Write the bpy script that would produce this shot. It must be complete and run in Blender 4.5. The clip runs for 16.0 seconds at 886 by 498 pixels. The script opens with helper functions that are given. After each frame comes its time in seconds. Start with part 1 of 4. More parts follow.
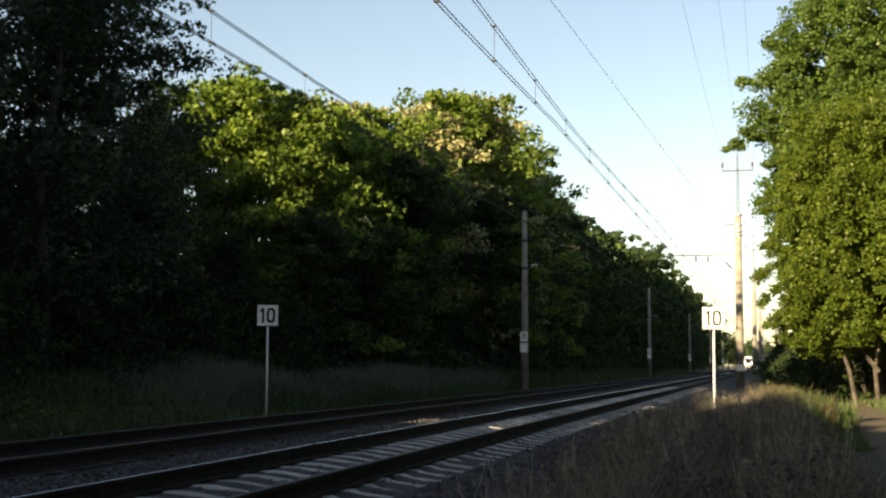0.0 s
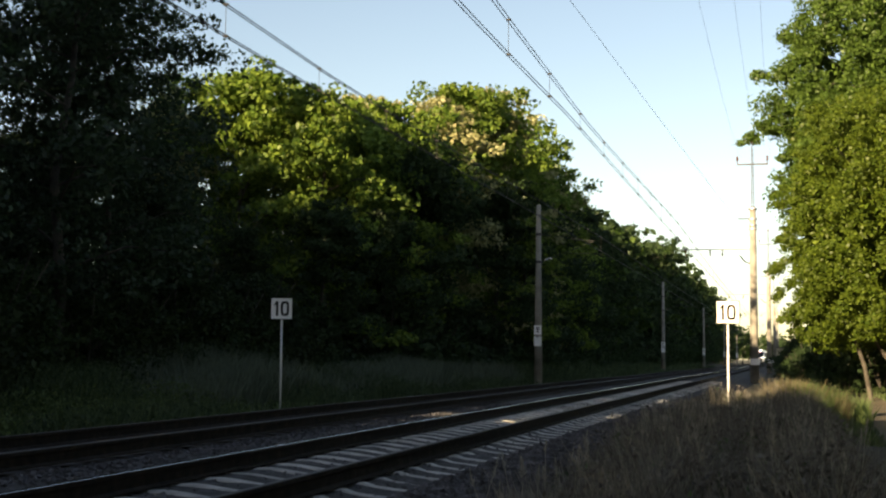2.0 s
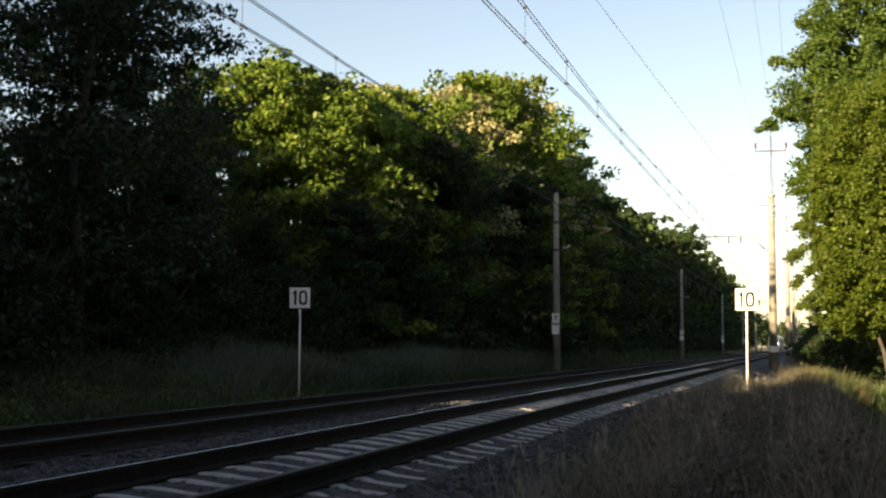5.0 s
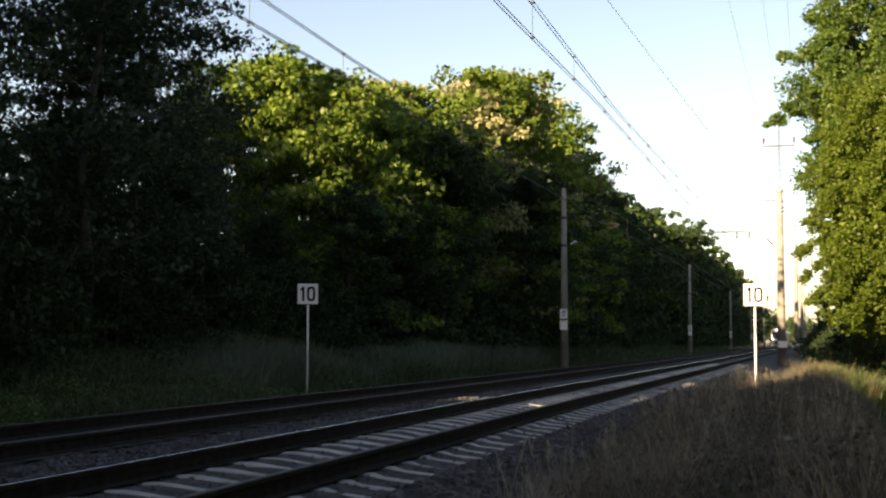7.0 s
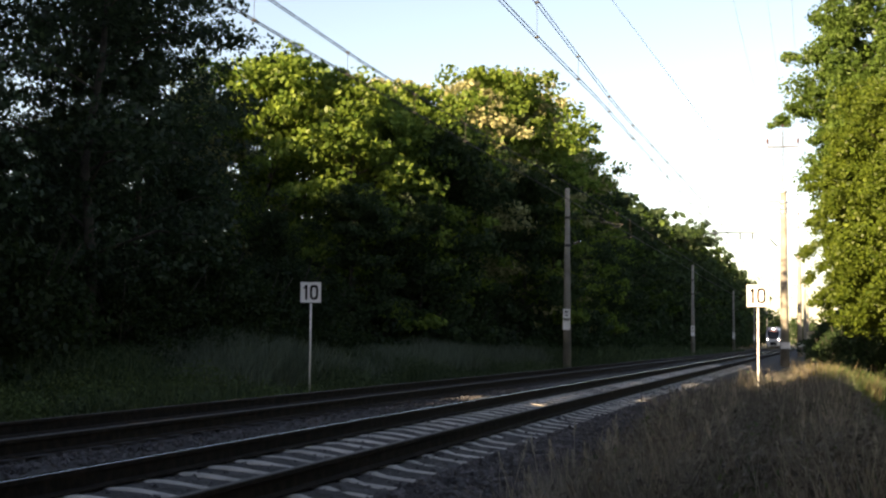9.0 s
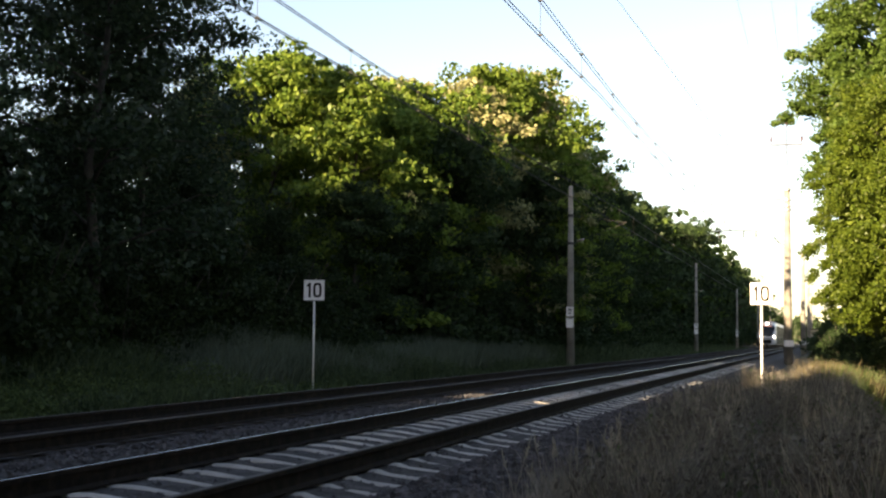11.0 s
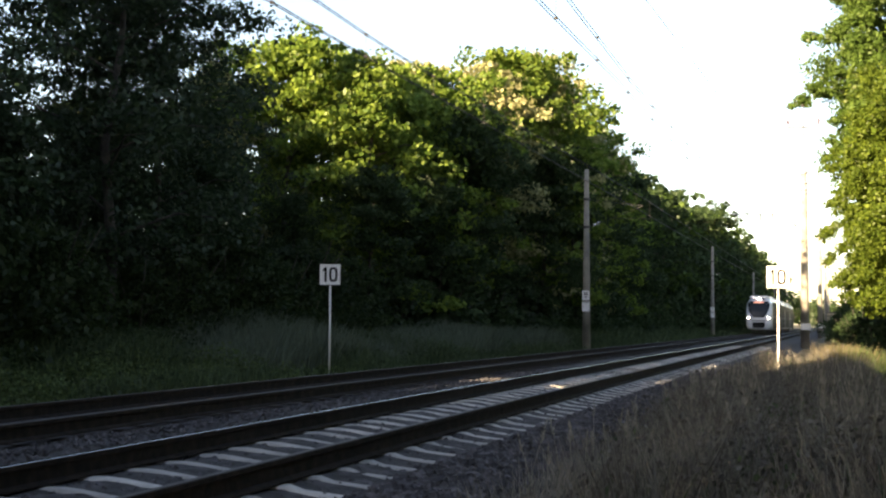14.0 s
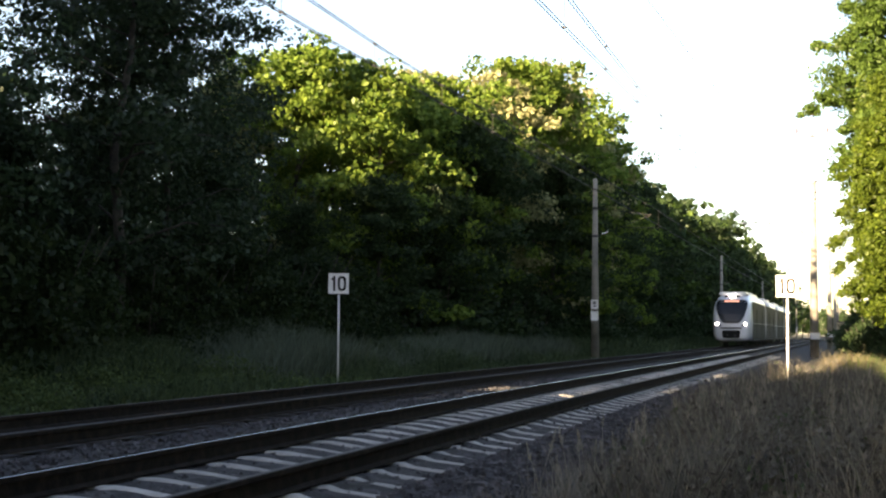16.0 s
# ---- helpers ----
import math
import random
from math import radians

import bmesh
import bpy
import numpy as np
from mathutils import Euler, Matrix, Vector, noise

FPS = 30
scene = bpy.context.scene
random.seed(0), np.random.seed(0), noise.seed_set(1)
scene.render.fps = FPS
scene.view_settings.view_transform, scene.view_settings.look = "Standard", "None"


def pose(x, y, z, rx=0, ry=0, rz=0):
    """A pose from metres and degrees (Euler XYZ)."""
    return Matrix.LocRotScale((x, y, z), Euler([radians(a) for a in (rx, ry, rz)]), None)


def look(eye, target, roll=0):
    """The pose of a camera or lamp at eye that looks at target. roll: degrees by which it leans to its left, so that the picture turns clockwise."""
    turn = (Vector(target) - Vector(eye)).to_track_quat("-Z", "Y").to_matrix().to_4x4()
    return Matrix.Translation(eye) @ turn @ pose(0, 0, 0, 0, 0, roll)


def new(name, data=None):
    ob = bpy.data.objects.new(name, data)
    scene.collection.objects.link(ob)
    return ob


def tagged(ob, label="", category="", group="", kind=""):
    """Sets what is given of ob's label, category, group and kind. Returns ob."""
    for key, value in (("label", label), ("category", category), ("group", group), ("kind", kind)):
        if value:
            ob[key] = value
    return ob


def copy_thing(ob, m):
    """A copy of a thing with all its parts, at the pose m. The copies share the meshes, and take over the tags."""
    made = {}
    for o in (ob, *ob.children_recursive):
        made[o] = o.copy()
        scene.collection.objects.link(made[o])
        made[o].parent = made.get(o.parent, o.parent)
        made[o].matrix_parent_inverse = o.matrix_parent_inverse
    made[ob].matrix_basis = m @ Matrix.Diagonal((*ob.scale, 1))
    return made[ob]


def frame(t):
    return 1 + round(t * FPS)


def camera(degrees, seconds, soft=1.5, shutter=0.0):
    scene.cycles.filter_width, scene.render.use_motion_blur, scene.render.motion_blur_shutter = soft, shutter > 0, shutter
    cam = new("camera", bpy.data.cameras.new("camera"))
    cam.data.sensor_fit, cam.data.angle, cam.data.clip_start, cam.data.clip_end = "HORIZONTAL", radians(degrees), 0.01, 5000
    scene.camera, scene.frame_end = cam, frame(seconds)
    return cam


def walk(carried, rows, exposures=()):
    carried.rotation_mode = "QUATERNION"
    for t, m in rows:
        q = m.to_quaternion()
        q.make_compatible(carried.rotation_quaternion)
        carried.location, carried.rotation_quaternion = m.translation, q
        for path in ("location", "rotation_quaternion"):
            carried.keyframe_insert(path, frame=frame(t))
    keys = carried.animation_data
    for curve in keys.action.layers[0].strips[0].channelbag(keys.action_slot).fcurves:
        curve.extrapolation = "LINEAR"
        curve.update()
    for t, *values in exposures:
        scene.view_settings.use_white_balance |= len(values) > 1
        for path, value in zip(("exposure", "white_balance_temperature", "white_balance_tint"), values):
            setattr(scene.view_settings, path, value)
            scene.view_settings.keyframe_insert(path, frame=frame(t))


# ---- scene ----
# The eye stands still beside the line; it turns slowly. World: rail heads at z = 0, y along the line.
EYE = Vector((0.0, 0.0, 0.983))


def aim(heading, rise, lean):
    """The camera's pose: degrees to the left of +y, degrees upwards, lean."""
    h, r = radians(heading), radians(rise)
    way = Vector((-math.sin(h) * math.cos(r), math.cos(h) * math.cos(r), math.sin(r)))
    return look(EYE, EYE + way, lean)


cam = camera(37.65, 16.0, soft=2.25)
walk(cam, [
    (0.0, aim(12.689, 5.041, 0.367)),
    (0.5, aim(12.838, 5.025, 0.439)),
    (1.0, aim(12.990, 4.960, 0.488)),
    (1.5, aim(13.181, 4.877, 0.462)),
    (2.0, aim(13.298, 4.753, 0.504)),
    (2.5, aim(13.397, 4.638, 0.510)),
    (3.0, aim(13.529, 4.553, 0.518)),
    (3.5, aim(13.676, 4.432, 0.457)),
    (4.0, aim(13.807, 4.350, 0.354)),
    (6.5, aim(14.380, 4.100, 0.223)),
    (7.0, aim(14.416, 4.059, 0.176)),
    (7.5, aim(14.457, 4.042, 0.373)),
    (8.0, aim(14.539, 3.990, 0.586)),
    (8.5, aim(14.547, 4.002, 0.498)),
    (9.0, aim(14.557, 4.021, 0.510)),
    (11.5, aim(14.788, 3.861, 0.591)),
    (12.0, aim(14.846, 3.725, 0.796)),
    (12.5, aim(14.948, 3.479, 0.813)),
    (13.0, aim(15.109, 3.331, 0.681)),
    (13.5, aim(15.231, 3.237, 0.541)),
    (14.0, aim(15.390, 3.220, 0.419)),
    (14.5, aim(15.517, 3.283, 0.481)),
    (15.0, aim(15.609, 3.361, 0.448)),
    (15.5, aim(15.692, 3.487, 0.494)),
    (16.0, aim(15.771, 3.616, 0.439)),
], exposures=[(0, 1.78, 8000, 13), (4, 1.8, 8100, 15), (8, 2.1, 8050, 20), (12, 2.42, 7900, 18), (16, 2.76, 7800, 18)])

# ---- light ----
SUN_EL, SUN_AZ = 16.0, 27.0         # height; how far the light heads to the right of +y
world = bpy.data.worlds.new("world")
scene.world = world
world.use_nodes = True
wn = world.node_tree.nodes
sky = wn.new("ShaderNodeTexSky")
sky.sky_type = "NISHITA"
sky.sun_disc = False
sky.sun_elevation, sky.sun_rotation = radians(SUN_EL), radians(180 + SUN_AZ)
sky.air_density, sky.dust_density, sky.ozone_density = 0.9, 0.6, 1.0
wn["Background"].inputs["Strength"].default_value = 0.065
world.node_tree.links.new(sky.outputs[0], wn["Background"].inputs[0])
sun_data = bpy.data.lights.new("sun", "SUN")
sun_data.energy, sun_data.angle, sun_data.color = 5.0, radians(0.6), (1.0, 0.84, 0.58)
sun = new("sun", sun_data)
heading = Vector((math.sin(radians(SUN_AZ)) * math.cos(radians(SUN_EL)),
                  math.cos(radians(SUN_AZ)) * math.cos(radians(SUN_EL)), -math.sin(radians(SUN_EL))))
sun.matrix_basis = look((-30, -40, 30), Vector((-30, -40, 30)) + heading)


# ---- materials ----
def material(name, colors, scale=4.0, rough=0.8, metal=0.0, bump=0.3, island=0.0, obj=0.0, fine=40.0, coat=0.0, spec=0.5):
    """Principled surface whose colour runs over `colors` by two noises; island/obj: brightness change by piece."""
    m = bpy.data.materials.new(name)
    m.use_nodes = True
    n, l = m.node_tree.nodes, m.node_tree.links
    b = n["Principled BSDF"]
    co = n.new("ShaderNodeTexCoord")
    n1, n2 = n.new("ShaderNodeTexNoise"), n.new("ShaderNodeTexNoise")
    n1.inputs["Scale"].default_value, n2.inputs["Scale"].default_value = scale, fine
    n1.inputs["Detail"].default_value = 5
    l.new(co.outputs["Object"], n1.inputs["Vector"])
    l.new(co.outputs["Object"], n2.inputs["Vector"])
    mix = n.new("ShaderNodeMath")
    mix.operation = "MULTIPLY_ADD"
    l.new(n2.outputs[0], mix.inputs[0])
    mix.inputs[1].default_value = 0.35
    l.new(n1.outputs[0], mix.inputs[2])
    ramp = n.new("ShaderNodeValToRGB")
    e = ramp.color_ramp.elements
    lo, hi = 0.45, 0.9
    e[0].position, e[1].position = lo, hi
    e[0].color, e[1].color = (*colors[0], 1), (*colors[-1], 1)
    for i, c in enumerate(colors[1:-1], 1):
        k = e.new(lo + (hi - lo) * i / (len(colors) - 1))
        k.color = (*c, 1)
    l.new(mix.outputs[0], ramp.inputs[0])
    out = ramp.outputs[0]
    for amount, node, socket in ((island, "ShaderNodeNewGeometry", "Random Per Island"), (obj, "ShaderNodeObjectInfo", "Random")):
        if amount:
            g, hsv, mr = n.new(node), n.new("ShaderNodeHueSaturation"), n.new("ShaderNodeMapRange")
            mr.inputs[3].default_value, mr.inputs[4].default_value = 1 - amount, 1 + amount
            l.new(g.outputs[socket], mr.inputs[0])
            l.new(mr.outputs[0], hsv.inputs["Value"])
            l.new(out, hsv.inputs["Color"])
            out = hsv.outputs[0]
    l.new(out, b.inputs["Base Color"])
    b.inputs["Roughness"].default_value, b.inputs["Metallic"].default_value = rough, metal
    b.inputs["Coat Weight"].default_value, b.inputs["Specular IOR Level"].default_value = coat, spec
    if bump:
        bp = n.new("ShaderNodeBump")
        bp.inputs["Strength"].default_value, bp.inputs["Distance"].default_value = bump, 0.02
        l.new(n2.outputs[0], bp.inputs["Height"])
        l.new(bp.outputs[0], b.inputs["Normal"])
    return m


def leaf_material(name, dark, light, glow=0.35, obj=0.15, gloss=0.014):
    """Leaves: diffuse and translucent, varied leaf by leaf and tree by tree."""
    m = bpy.data.materials.new(name)
    m.use_nodes = True
    n, l = m.node_tree.nodes, m.node_tree.links
    n.remove(n["Principled BSDF"])
    geo, ramp = n.new("ShaderNodeNewGeometry"), n.new("ShaderNodeValToRGB")
    ramp.color_ramp.elements[0].color, ramp.color_ramp.elements[1].color = (*dark, 1), (*light, 1)
    l.new(geo.outputs["Random Per Island"], ramp.inputs[0])
    info, hsv, mr = n.new("ShaderNodeObjectInfo"), n.new("ShaderNodeHueSaturation"), n.new("ShaderNodeMapRange")
    mr.inputs[3].default_value, mr.inputs[4].default_value = 1 - obj, 1 + obj
    l.new(info.outputs["Random"], mr.inputs[0])
    l.new(mr.outputs[0], hsv.inputs["Value"])
    l.new(ramp.outputs[0], hsv.inputs["Color"])
    d, t, g, mx, mx2 = (n.new("ShaderNodeBsdf" + k) for k in ("Diffuse", "Translucent", "Glossy")), None, None, None, None
    d, t, g = d
    mx, mx2 = n.new("ShaderNodeMixShader"), n.new("ShaderNodeMixShader")
    g.inputs["Roughness"].default_value = 0.45
    l.new(hsv.outputs[0], d.inputs[0])
    l.new(hsv.outputs[0], t.inputs[0])
    mx.inputs[0].default_value = glow
    l.new(d.outputs[0], mx.inputs[1])
    l.new(t.outputs[0], mx.inputs[2])
    mx2.inputs[0].default_value = gloss
    l.new(mx.outputs[0], mx2.inputs[1])
    l.new(g.outputs[0], mx2.inputs[2])
    l.new(mx2.outputs[0], n["Material Output"].inputs[0])
    return m


def emitter(name, color, strength):
    m = bpy.data.materials.new(name)
    m.use_nodes = True
    b = m.node_tree.nodes["Principled BSDF"]
    b.inputs["Base Color"].default_value = (*color, 1)
    b.inputs["Emission Color"].default_value = (*color, 1)
    b.inputs["Emission Strength"].default_value = strength
    return m


BALLAST = material("ballast", [(0.016, 0.016, 0.017), (0.035, 0.034, 0.036), (0.068, 0.066, 0.069)], 5, 0.95, bump=0.9, fine=28)
STONE = material("stone", [(0.022, 0.022, 0.025), (0.055, 0.054, 0.06), (0.11, 0.108, 0.115)], 3, 0.9, island=0.45)
EARTH = material("earth", [(0.022, 0.02, 0.014), (0.045, 0.042, 0.025), (0.035, 0.05, 0.02)], 0.6, 1.0, bump=0.8, fine=9)
DIRT = material("dirt", [(0.04, 0.031, 0.018), (0.09, 0.068, 0.04), (0.045, 0.052, 0.02)], 1.2, 1.0, bump=0.6, fine=14)
SLEEPER = material("sleeper_concrete", [(0.27, 0.265, 0.25), (0.38, 0.37, 0.35), (0.47, 0.455, 0.43)], 6, 0.85, obj=0.22)
OLDWOOD = material("old_sleeper_wood", [(0.012, 0.01, 0.008), (0.026, 0.021, 0.017), (0.042, 0.036, 0.03)], 6, 0.9, obj=0.2)
CONCRETE = material("mast_concrete", [(0.15, 0.14, 0.122), (0.24, 0.225, 0.195), (0.31, 0.29, 0.255)], 1.5, 0.9, bump=0.4)
RUST = material("rail_rust", [(0.007, 0.0055, 0.0045), (0.016, 0.011, 0.009), (0.03, 0.021, 0.016)], 8, 0.95, spec=0.2)
# Darker, rougher head for the three rails that catch no sky reflection.
NO_GLINT = material("no_glint_railhead", [(0.03, 0.025, 0.022), (0.07, 0.06, 0.055)], 6, 0.6, 0.3, bump=0.1)
POLISH = material("rail_polish", [(0.5, 0.5, 0.5), (0.62, 0.62, 0.62)], 2, 0.14, 1.0, bump=0.02)
STEEL = material("galvanised_steel", [(0.32, 0.33, 0.34), (0.45, 0.46, 0.47)], 5, 0.5, 0.6, bump=0.1)
DARKSTEEL = material("dark_steel", [(0.05, 0.05, 0.05), (0.1, 0.095, 0.09)], 6, 0.6, 0.4, bump=0.15)
WIRE = material("wire_copper", [(0.018, 0.02, 0.02), (0.04, 0.04, 0.04)], 3, 0.8, 0.0, bump=0)
WHITE = material("white_enamel", [(0.74, 0.74, 0.72), (0.82, 0.82, 0.8)], 3, 0.45, bump=0.05)
POSTPAINT = material("post_paint", [(0.6, 0.6, 0.58), (0.74, 0.74, 0.72)], 6, 0.5, bump=0.1)
BLACK = material("black_paint", [(0.005, 0.005, 0.005), (0.01, 0.009, 0.009)], 5, 0.8, bump=0.05, spec=0.15)
PORCELAIN = material("insulator_brown", [(0.06, 0.03, 0.02), (0.12, 0.06, 0.04)], 8, 0.2, bump=0)
PLASTER = material("cream_plaster", [(0.5, 0.42, 0.3), (0.62, 0.54, 0.4)], 2, 0.9)
BARK = material("bark", [(0.018, 0.015, 0.012), (0.05, 0.043, 0.034), (0.1, 0.088, 0.07)], 3, 0.95, bump=1.0, fine=18)
# Edge green carries extra brightness so the sunlit tops stand out.
LEAF = leaf_material("leaf_green", (0.045, 0.095, 0.014), (0.18, 0.255, 0.045), 0.42)
# Leaf green darkened so the near corner's deep shade is in the colour.
LEAF_SHADE_DEEP = leaf_material("leaf_shade_deep", (0.014, 0.027, 0.01), (0.034, 0.055, 0.018), 0.3)
# The same leaves darkened again: shade of wood and undergrowth in the colour.
LEAF_SHADE_DARK = leaf_material("leaf_shade_dark", (0.018, 0.037, 0.015), (0.046, 0.078, 0.029), 0.32)
# Bluish dark green that puts shade into the nearest tree and low shrubs.
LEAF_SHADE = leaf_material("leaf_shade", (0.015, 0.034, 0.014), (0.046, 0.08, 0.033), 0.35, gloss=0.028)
LEAF_OLIVE = leaf_material("leaf_olive", (0.05, 0.09, 0.012), (0.12, 0.168, 0.022), 0.4)
# The sun-bleached look of the tops is put into this pale colour.
LEAF_PALE = leaf_material("leaf_pale", (0.17, 0.19, 0.075), (0.45, 0.43, 0.22), 0.42)
LEAF_MID = leaf_material("leaf_middle", (0.03, 0.062, 0.012), (0.085, 0.14, 0.028), 0.38)
NETTLE = leaf_material("nettle_green", (0.04, 0.07, 0.024), (0.11, 0.155, 0.055), 0.35)
GRASS = leaf_material("grass_green", (0.028, 0.05, 0.024), (0.08, 0.115, 0.052), 0.3)
TAN = leaf_material("grass_tan", (0.07, 0.06, 0.034), (0.17, 0.145, 0.082), 0.35)
REED = leaf_material("grass_pale", (0.065, 0.09, 0.062), (0.14, 0.175, 0.13), 0.3)
DRY = leaf_material("grass_dry", (0.055, 0.052, 0.045), (0.21, 0.2, 0.17), 0.3)
STRAW = leaf_material("grass_straw", (0.12, 0.114, 0.095), (0.3, 0.285, 0.24), 0.3)

# ---- the line in plan ----
XN, XF = -4.407, -7.955             # centres of the near and the far track at y = 0
BEND, BEND_END = 0.00102, 26.15     # slight curve to the right, then straight


def lat(y):
    """How far the line has swung to the right at y."""
    y = max(y, 0.0)
    return BEND * y * y / 2 if y < BEND_END else BEND * BEND_END ** 2 / 2 + BEND * BEND_END * (y - BEND_END)


def interp(x, table):
    if x <= table[0][0]:
        return table[0][1]
    for (a, va), (b, vb) in zip(table, table[1:]):
        if x <= b:
            return va + (vb - va) * (x - a) / (b - a)
    return table[-1][1]


def ground_z(u, y):
    """Height of the soil beside the line; u is the distance across, measured from the eye's line."""
    z = interp(u, [(-60, 0.4), (-18, 0.15), (-14, 0.05), (-12.0, -0.32), (-10.6, -0.62), (-2.0, -0.66), (-1.2, -0.42), (0.4, -0.3), (1.4, -0.5), (3.4, -0.52), (4.6, -0.15), (7, 0.1), (40, 0.4)])
    return z + 0.07 * noise.noise(Vector((u * 0.5, y * 0.35, 3.1))) + 0.02 * noise.noise(Vector((u * 2.3, y * 2.1, 0.4)))


# ---- building helpers ----
def mesh_from(name, verts, faces, mat, smooth=False):
    me = bpy.data.meshes.new(name)
    me.from_pydata(verts, [], faces)
    me.materials.append(mat)
    if smooth:
        me.polygons.foreach_set("use_smooth", [True] * len(me.polygons))
    me.update()
    return me


def put(name, me, parent=None, label="", m=None):
    ob = new(name, me)
    if parent:
        ob.parent = parent
    if m is not None:
        ob.matrix_basis = m
    if label:
        tagged(ob, label=label)
    return ob


def part(name, bm, mat, parent=None, label="", smooth=False):
    me = bpy.data.meshes.new(name)
    bmesh.ops.recalc_face_normals(bm, faces=bm.faces)
    bm.to_mesh(me)
    bm.free()
    me.materials.append(mat)
    if smooth:
        me.polygons.foreach_set("use_smooth", [True] * len(me.polygons))
    return put(name, me, parent, label)


def empty(name, label, category, m=None, group="", kind=""):
    ob = new(name)
    if m is not None:
        ob.matrix_basis = m
    return tagged(ob, label, category, group, kind)


def box(bm, cx, cy, cz, sx, sy, sz, bevel=0.0, turn=None):
    made = bmesh.ops.create_cube(bm, size=1.0)["verts"]
    bmesh.ops.scale(bm, vec=(sx, sy, sz), verts=made)
    if bevel:
        edges = list({e for v in made for e in v.link_edges})
        made = list({v for f in bmesh.ops.bevel(bm, geom=edges, offset=bevel, segments=2, affect="EDGES")["faces"] for v in f.verts} | {v for v in made if v.is_valid})
    if turn is not None:
        bmesh.ops.transform(bm, matrix=turn, verts=made)
    bmesh.ops.translate(bm, vec=(cx, cy, cz), verts=made)


def tube(bm, a, b, r0, r1=None, n=10):
    """A tapered rod from a to b."""
    a, b = Vector(a), Vector(b)
    r1 = r0 if r1 is None else r1
    made = bmesh.ops.create_cone(bm, cap_ends=True, segments=n, radius1=r0, radius2=r1, depth=(b - a).length)["verts"]
    m = Matrix.Translation((a + b) / 2) @ (b - a).to_track_quat("Z", "Y").to_matrix().to_4x4()
    bmesh.ops.transform(bm, matrix=m, verts=made)


def sweep(name, profile, ys, mat, x0, z0=0.0, close=True):
    """A bar of that (x, z) profile that follows the line."""
    verts, faces, n = [], [], len(profile)
    for y in ys:
        verts += [(x0 + px + lat(y), y, z0 + pz) for px, pz in profile]
    for i in range(len(ys) - 1):
        for j in range(n if close else n - 1):
            k = (j + 1) % n
            faces.append((i * n + j, (i + 1) * n + j, (i + 1) * n + k, i * n + k))
    if close:
        faces += [tuple(range(n)), tuple(range((len(ys) - 1) * n, len(ys) * n))[::-1]]
    return mesh_from(name, verts, faces, mat)


ALONG = [-30 + 2 * i for i in range(50)] + [75 + 15 * i for i in range(60)]

# height of the ballast across the line
BED = [(-10.7, -0.75), (-9.7, -0.235), (-6.9, -0.22), (-6.5, -0.17), (-6.0, -0.19), (-5.75, -0.25), (-5.4, -0.218), (-5.28, -0.192), (-4.96, -0.192), (-4.83, -0.2), (-4.53, -0.238),
       (-4.29, -0.238), (-3.99, -0.2), (-3.86, -0.192), (-3.53, -0.192), (-3.42, -0.218), (-3.1, -0.252), (-2.8, -0.275), (-2.5, -0.3), (-1.4, -0.74)]


# ---- ground ----
def build_ground():
    us = [-900, -300, -120, -60, -40, -30, -24] + [-20 + 0.5 * i for i in range(61)] + [14, 20, 30, 60, 150, 400, 900]
    ys = [-300, -120, -60, -30, -15, -6] + [0.6 * i for i in range(110)] + [70 + 6 * i for i in range(30)] + [270, 330, 420, 600, 900, 1500, 3000]
    verts = [(u + lat(y), y, ground_z(u, y)) for y in ys for u in us]
    n = len(us)
    faces = [(j * n + i, j * n + i + 1, (j + 1) * n + i + 1, (j + 1) * n + i) for j in range(len(ys) - 1) for i in range(n - 1)]
    tagged(put("ground", mesh_from("ground", verts, faces, EARTH, True)), "dark earth with leaf litter and low weeds beside the railway", "ground", kind="structure")
    # ballast bed under both tracks
    us = [-10.7, -10.2, -9.75, -9.6] + [-9.4 + 0.15 * i for i in range(46)] + [-2.6, -2.45, -2.3, -2.15, -2.0, -1.85, -1.7, -1.55, -1.4]
    prof = BED
    ys = [-30, -10, 0] + [2 + 0.3 * i for i in range(200)] + [62 + 1.5 * i for i in range(40)] + [125 + 20 * i for i in range(30)]
    verts = [(u + lat(y), y, interp(u, prof) + 0.02 * noise.noise(Vector((u * 5, y * 4, 0))) + 0.012 * noise.noise(Vector((u * 13, y * 11, 5)))) for y in ys for u in us]
    n = len(us)
    faces = [(j * n + i, j * n + i + 1, (j + 1) * n + i + 1, (j + 1) * n + i) for j in range(len(ys) - 1) for i in range(n - 1)]
    tagged(put("ballast_bed", mesh_from("ballast_bed", verts, faces, BALLAST)), "grey crushed stone ballast bed under two tracks", "ballast", kind="structure")
    # trodden path on the near side
    us = [1.9 + 0.25 * i for i in range(9)]
    ys = [-10 + 1.0 * i for i in range(100)]
    verts = [(u + 0.25 * math.sin(y * 0.13) + lat(y), y, ground_z(u + 0.25 * math.sin(y * 0.13), y) + 0.035 - (0.07 if i in (0, 8) else 0)) for y in ys for i, u in enumerate(us)]
    n = len(us)
    faces = [(j * n + i, j * n + i + 1, (j + 1) * n + i + 1, (j + 1) * n + i) for j in range(len(ys) - 1) for i in range(n - 1)]
    tagged(put("path", mesh_from("path", verts, faces, DIRT, True)), "narrow trodden sandy dirt path beside the railway", "path", kind="structure")


build_ground()


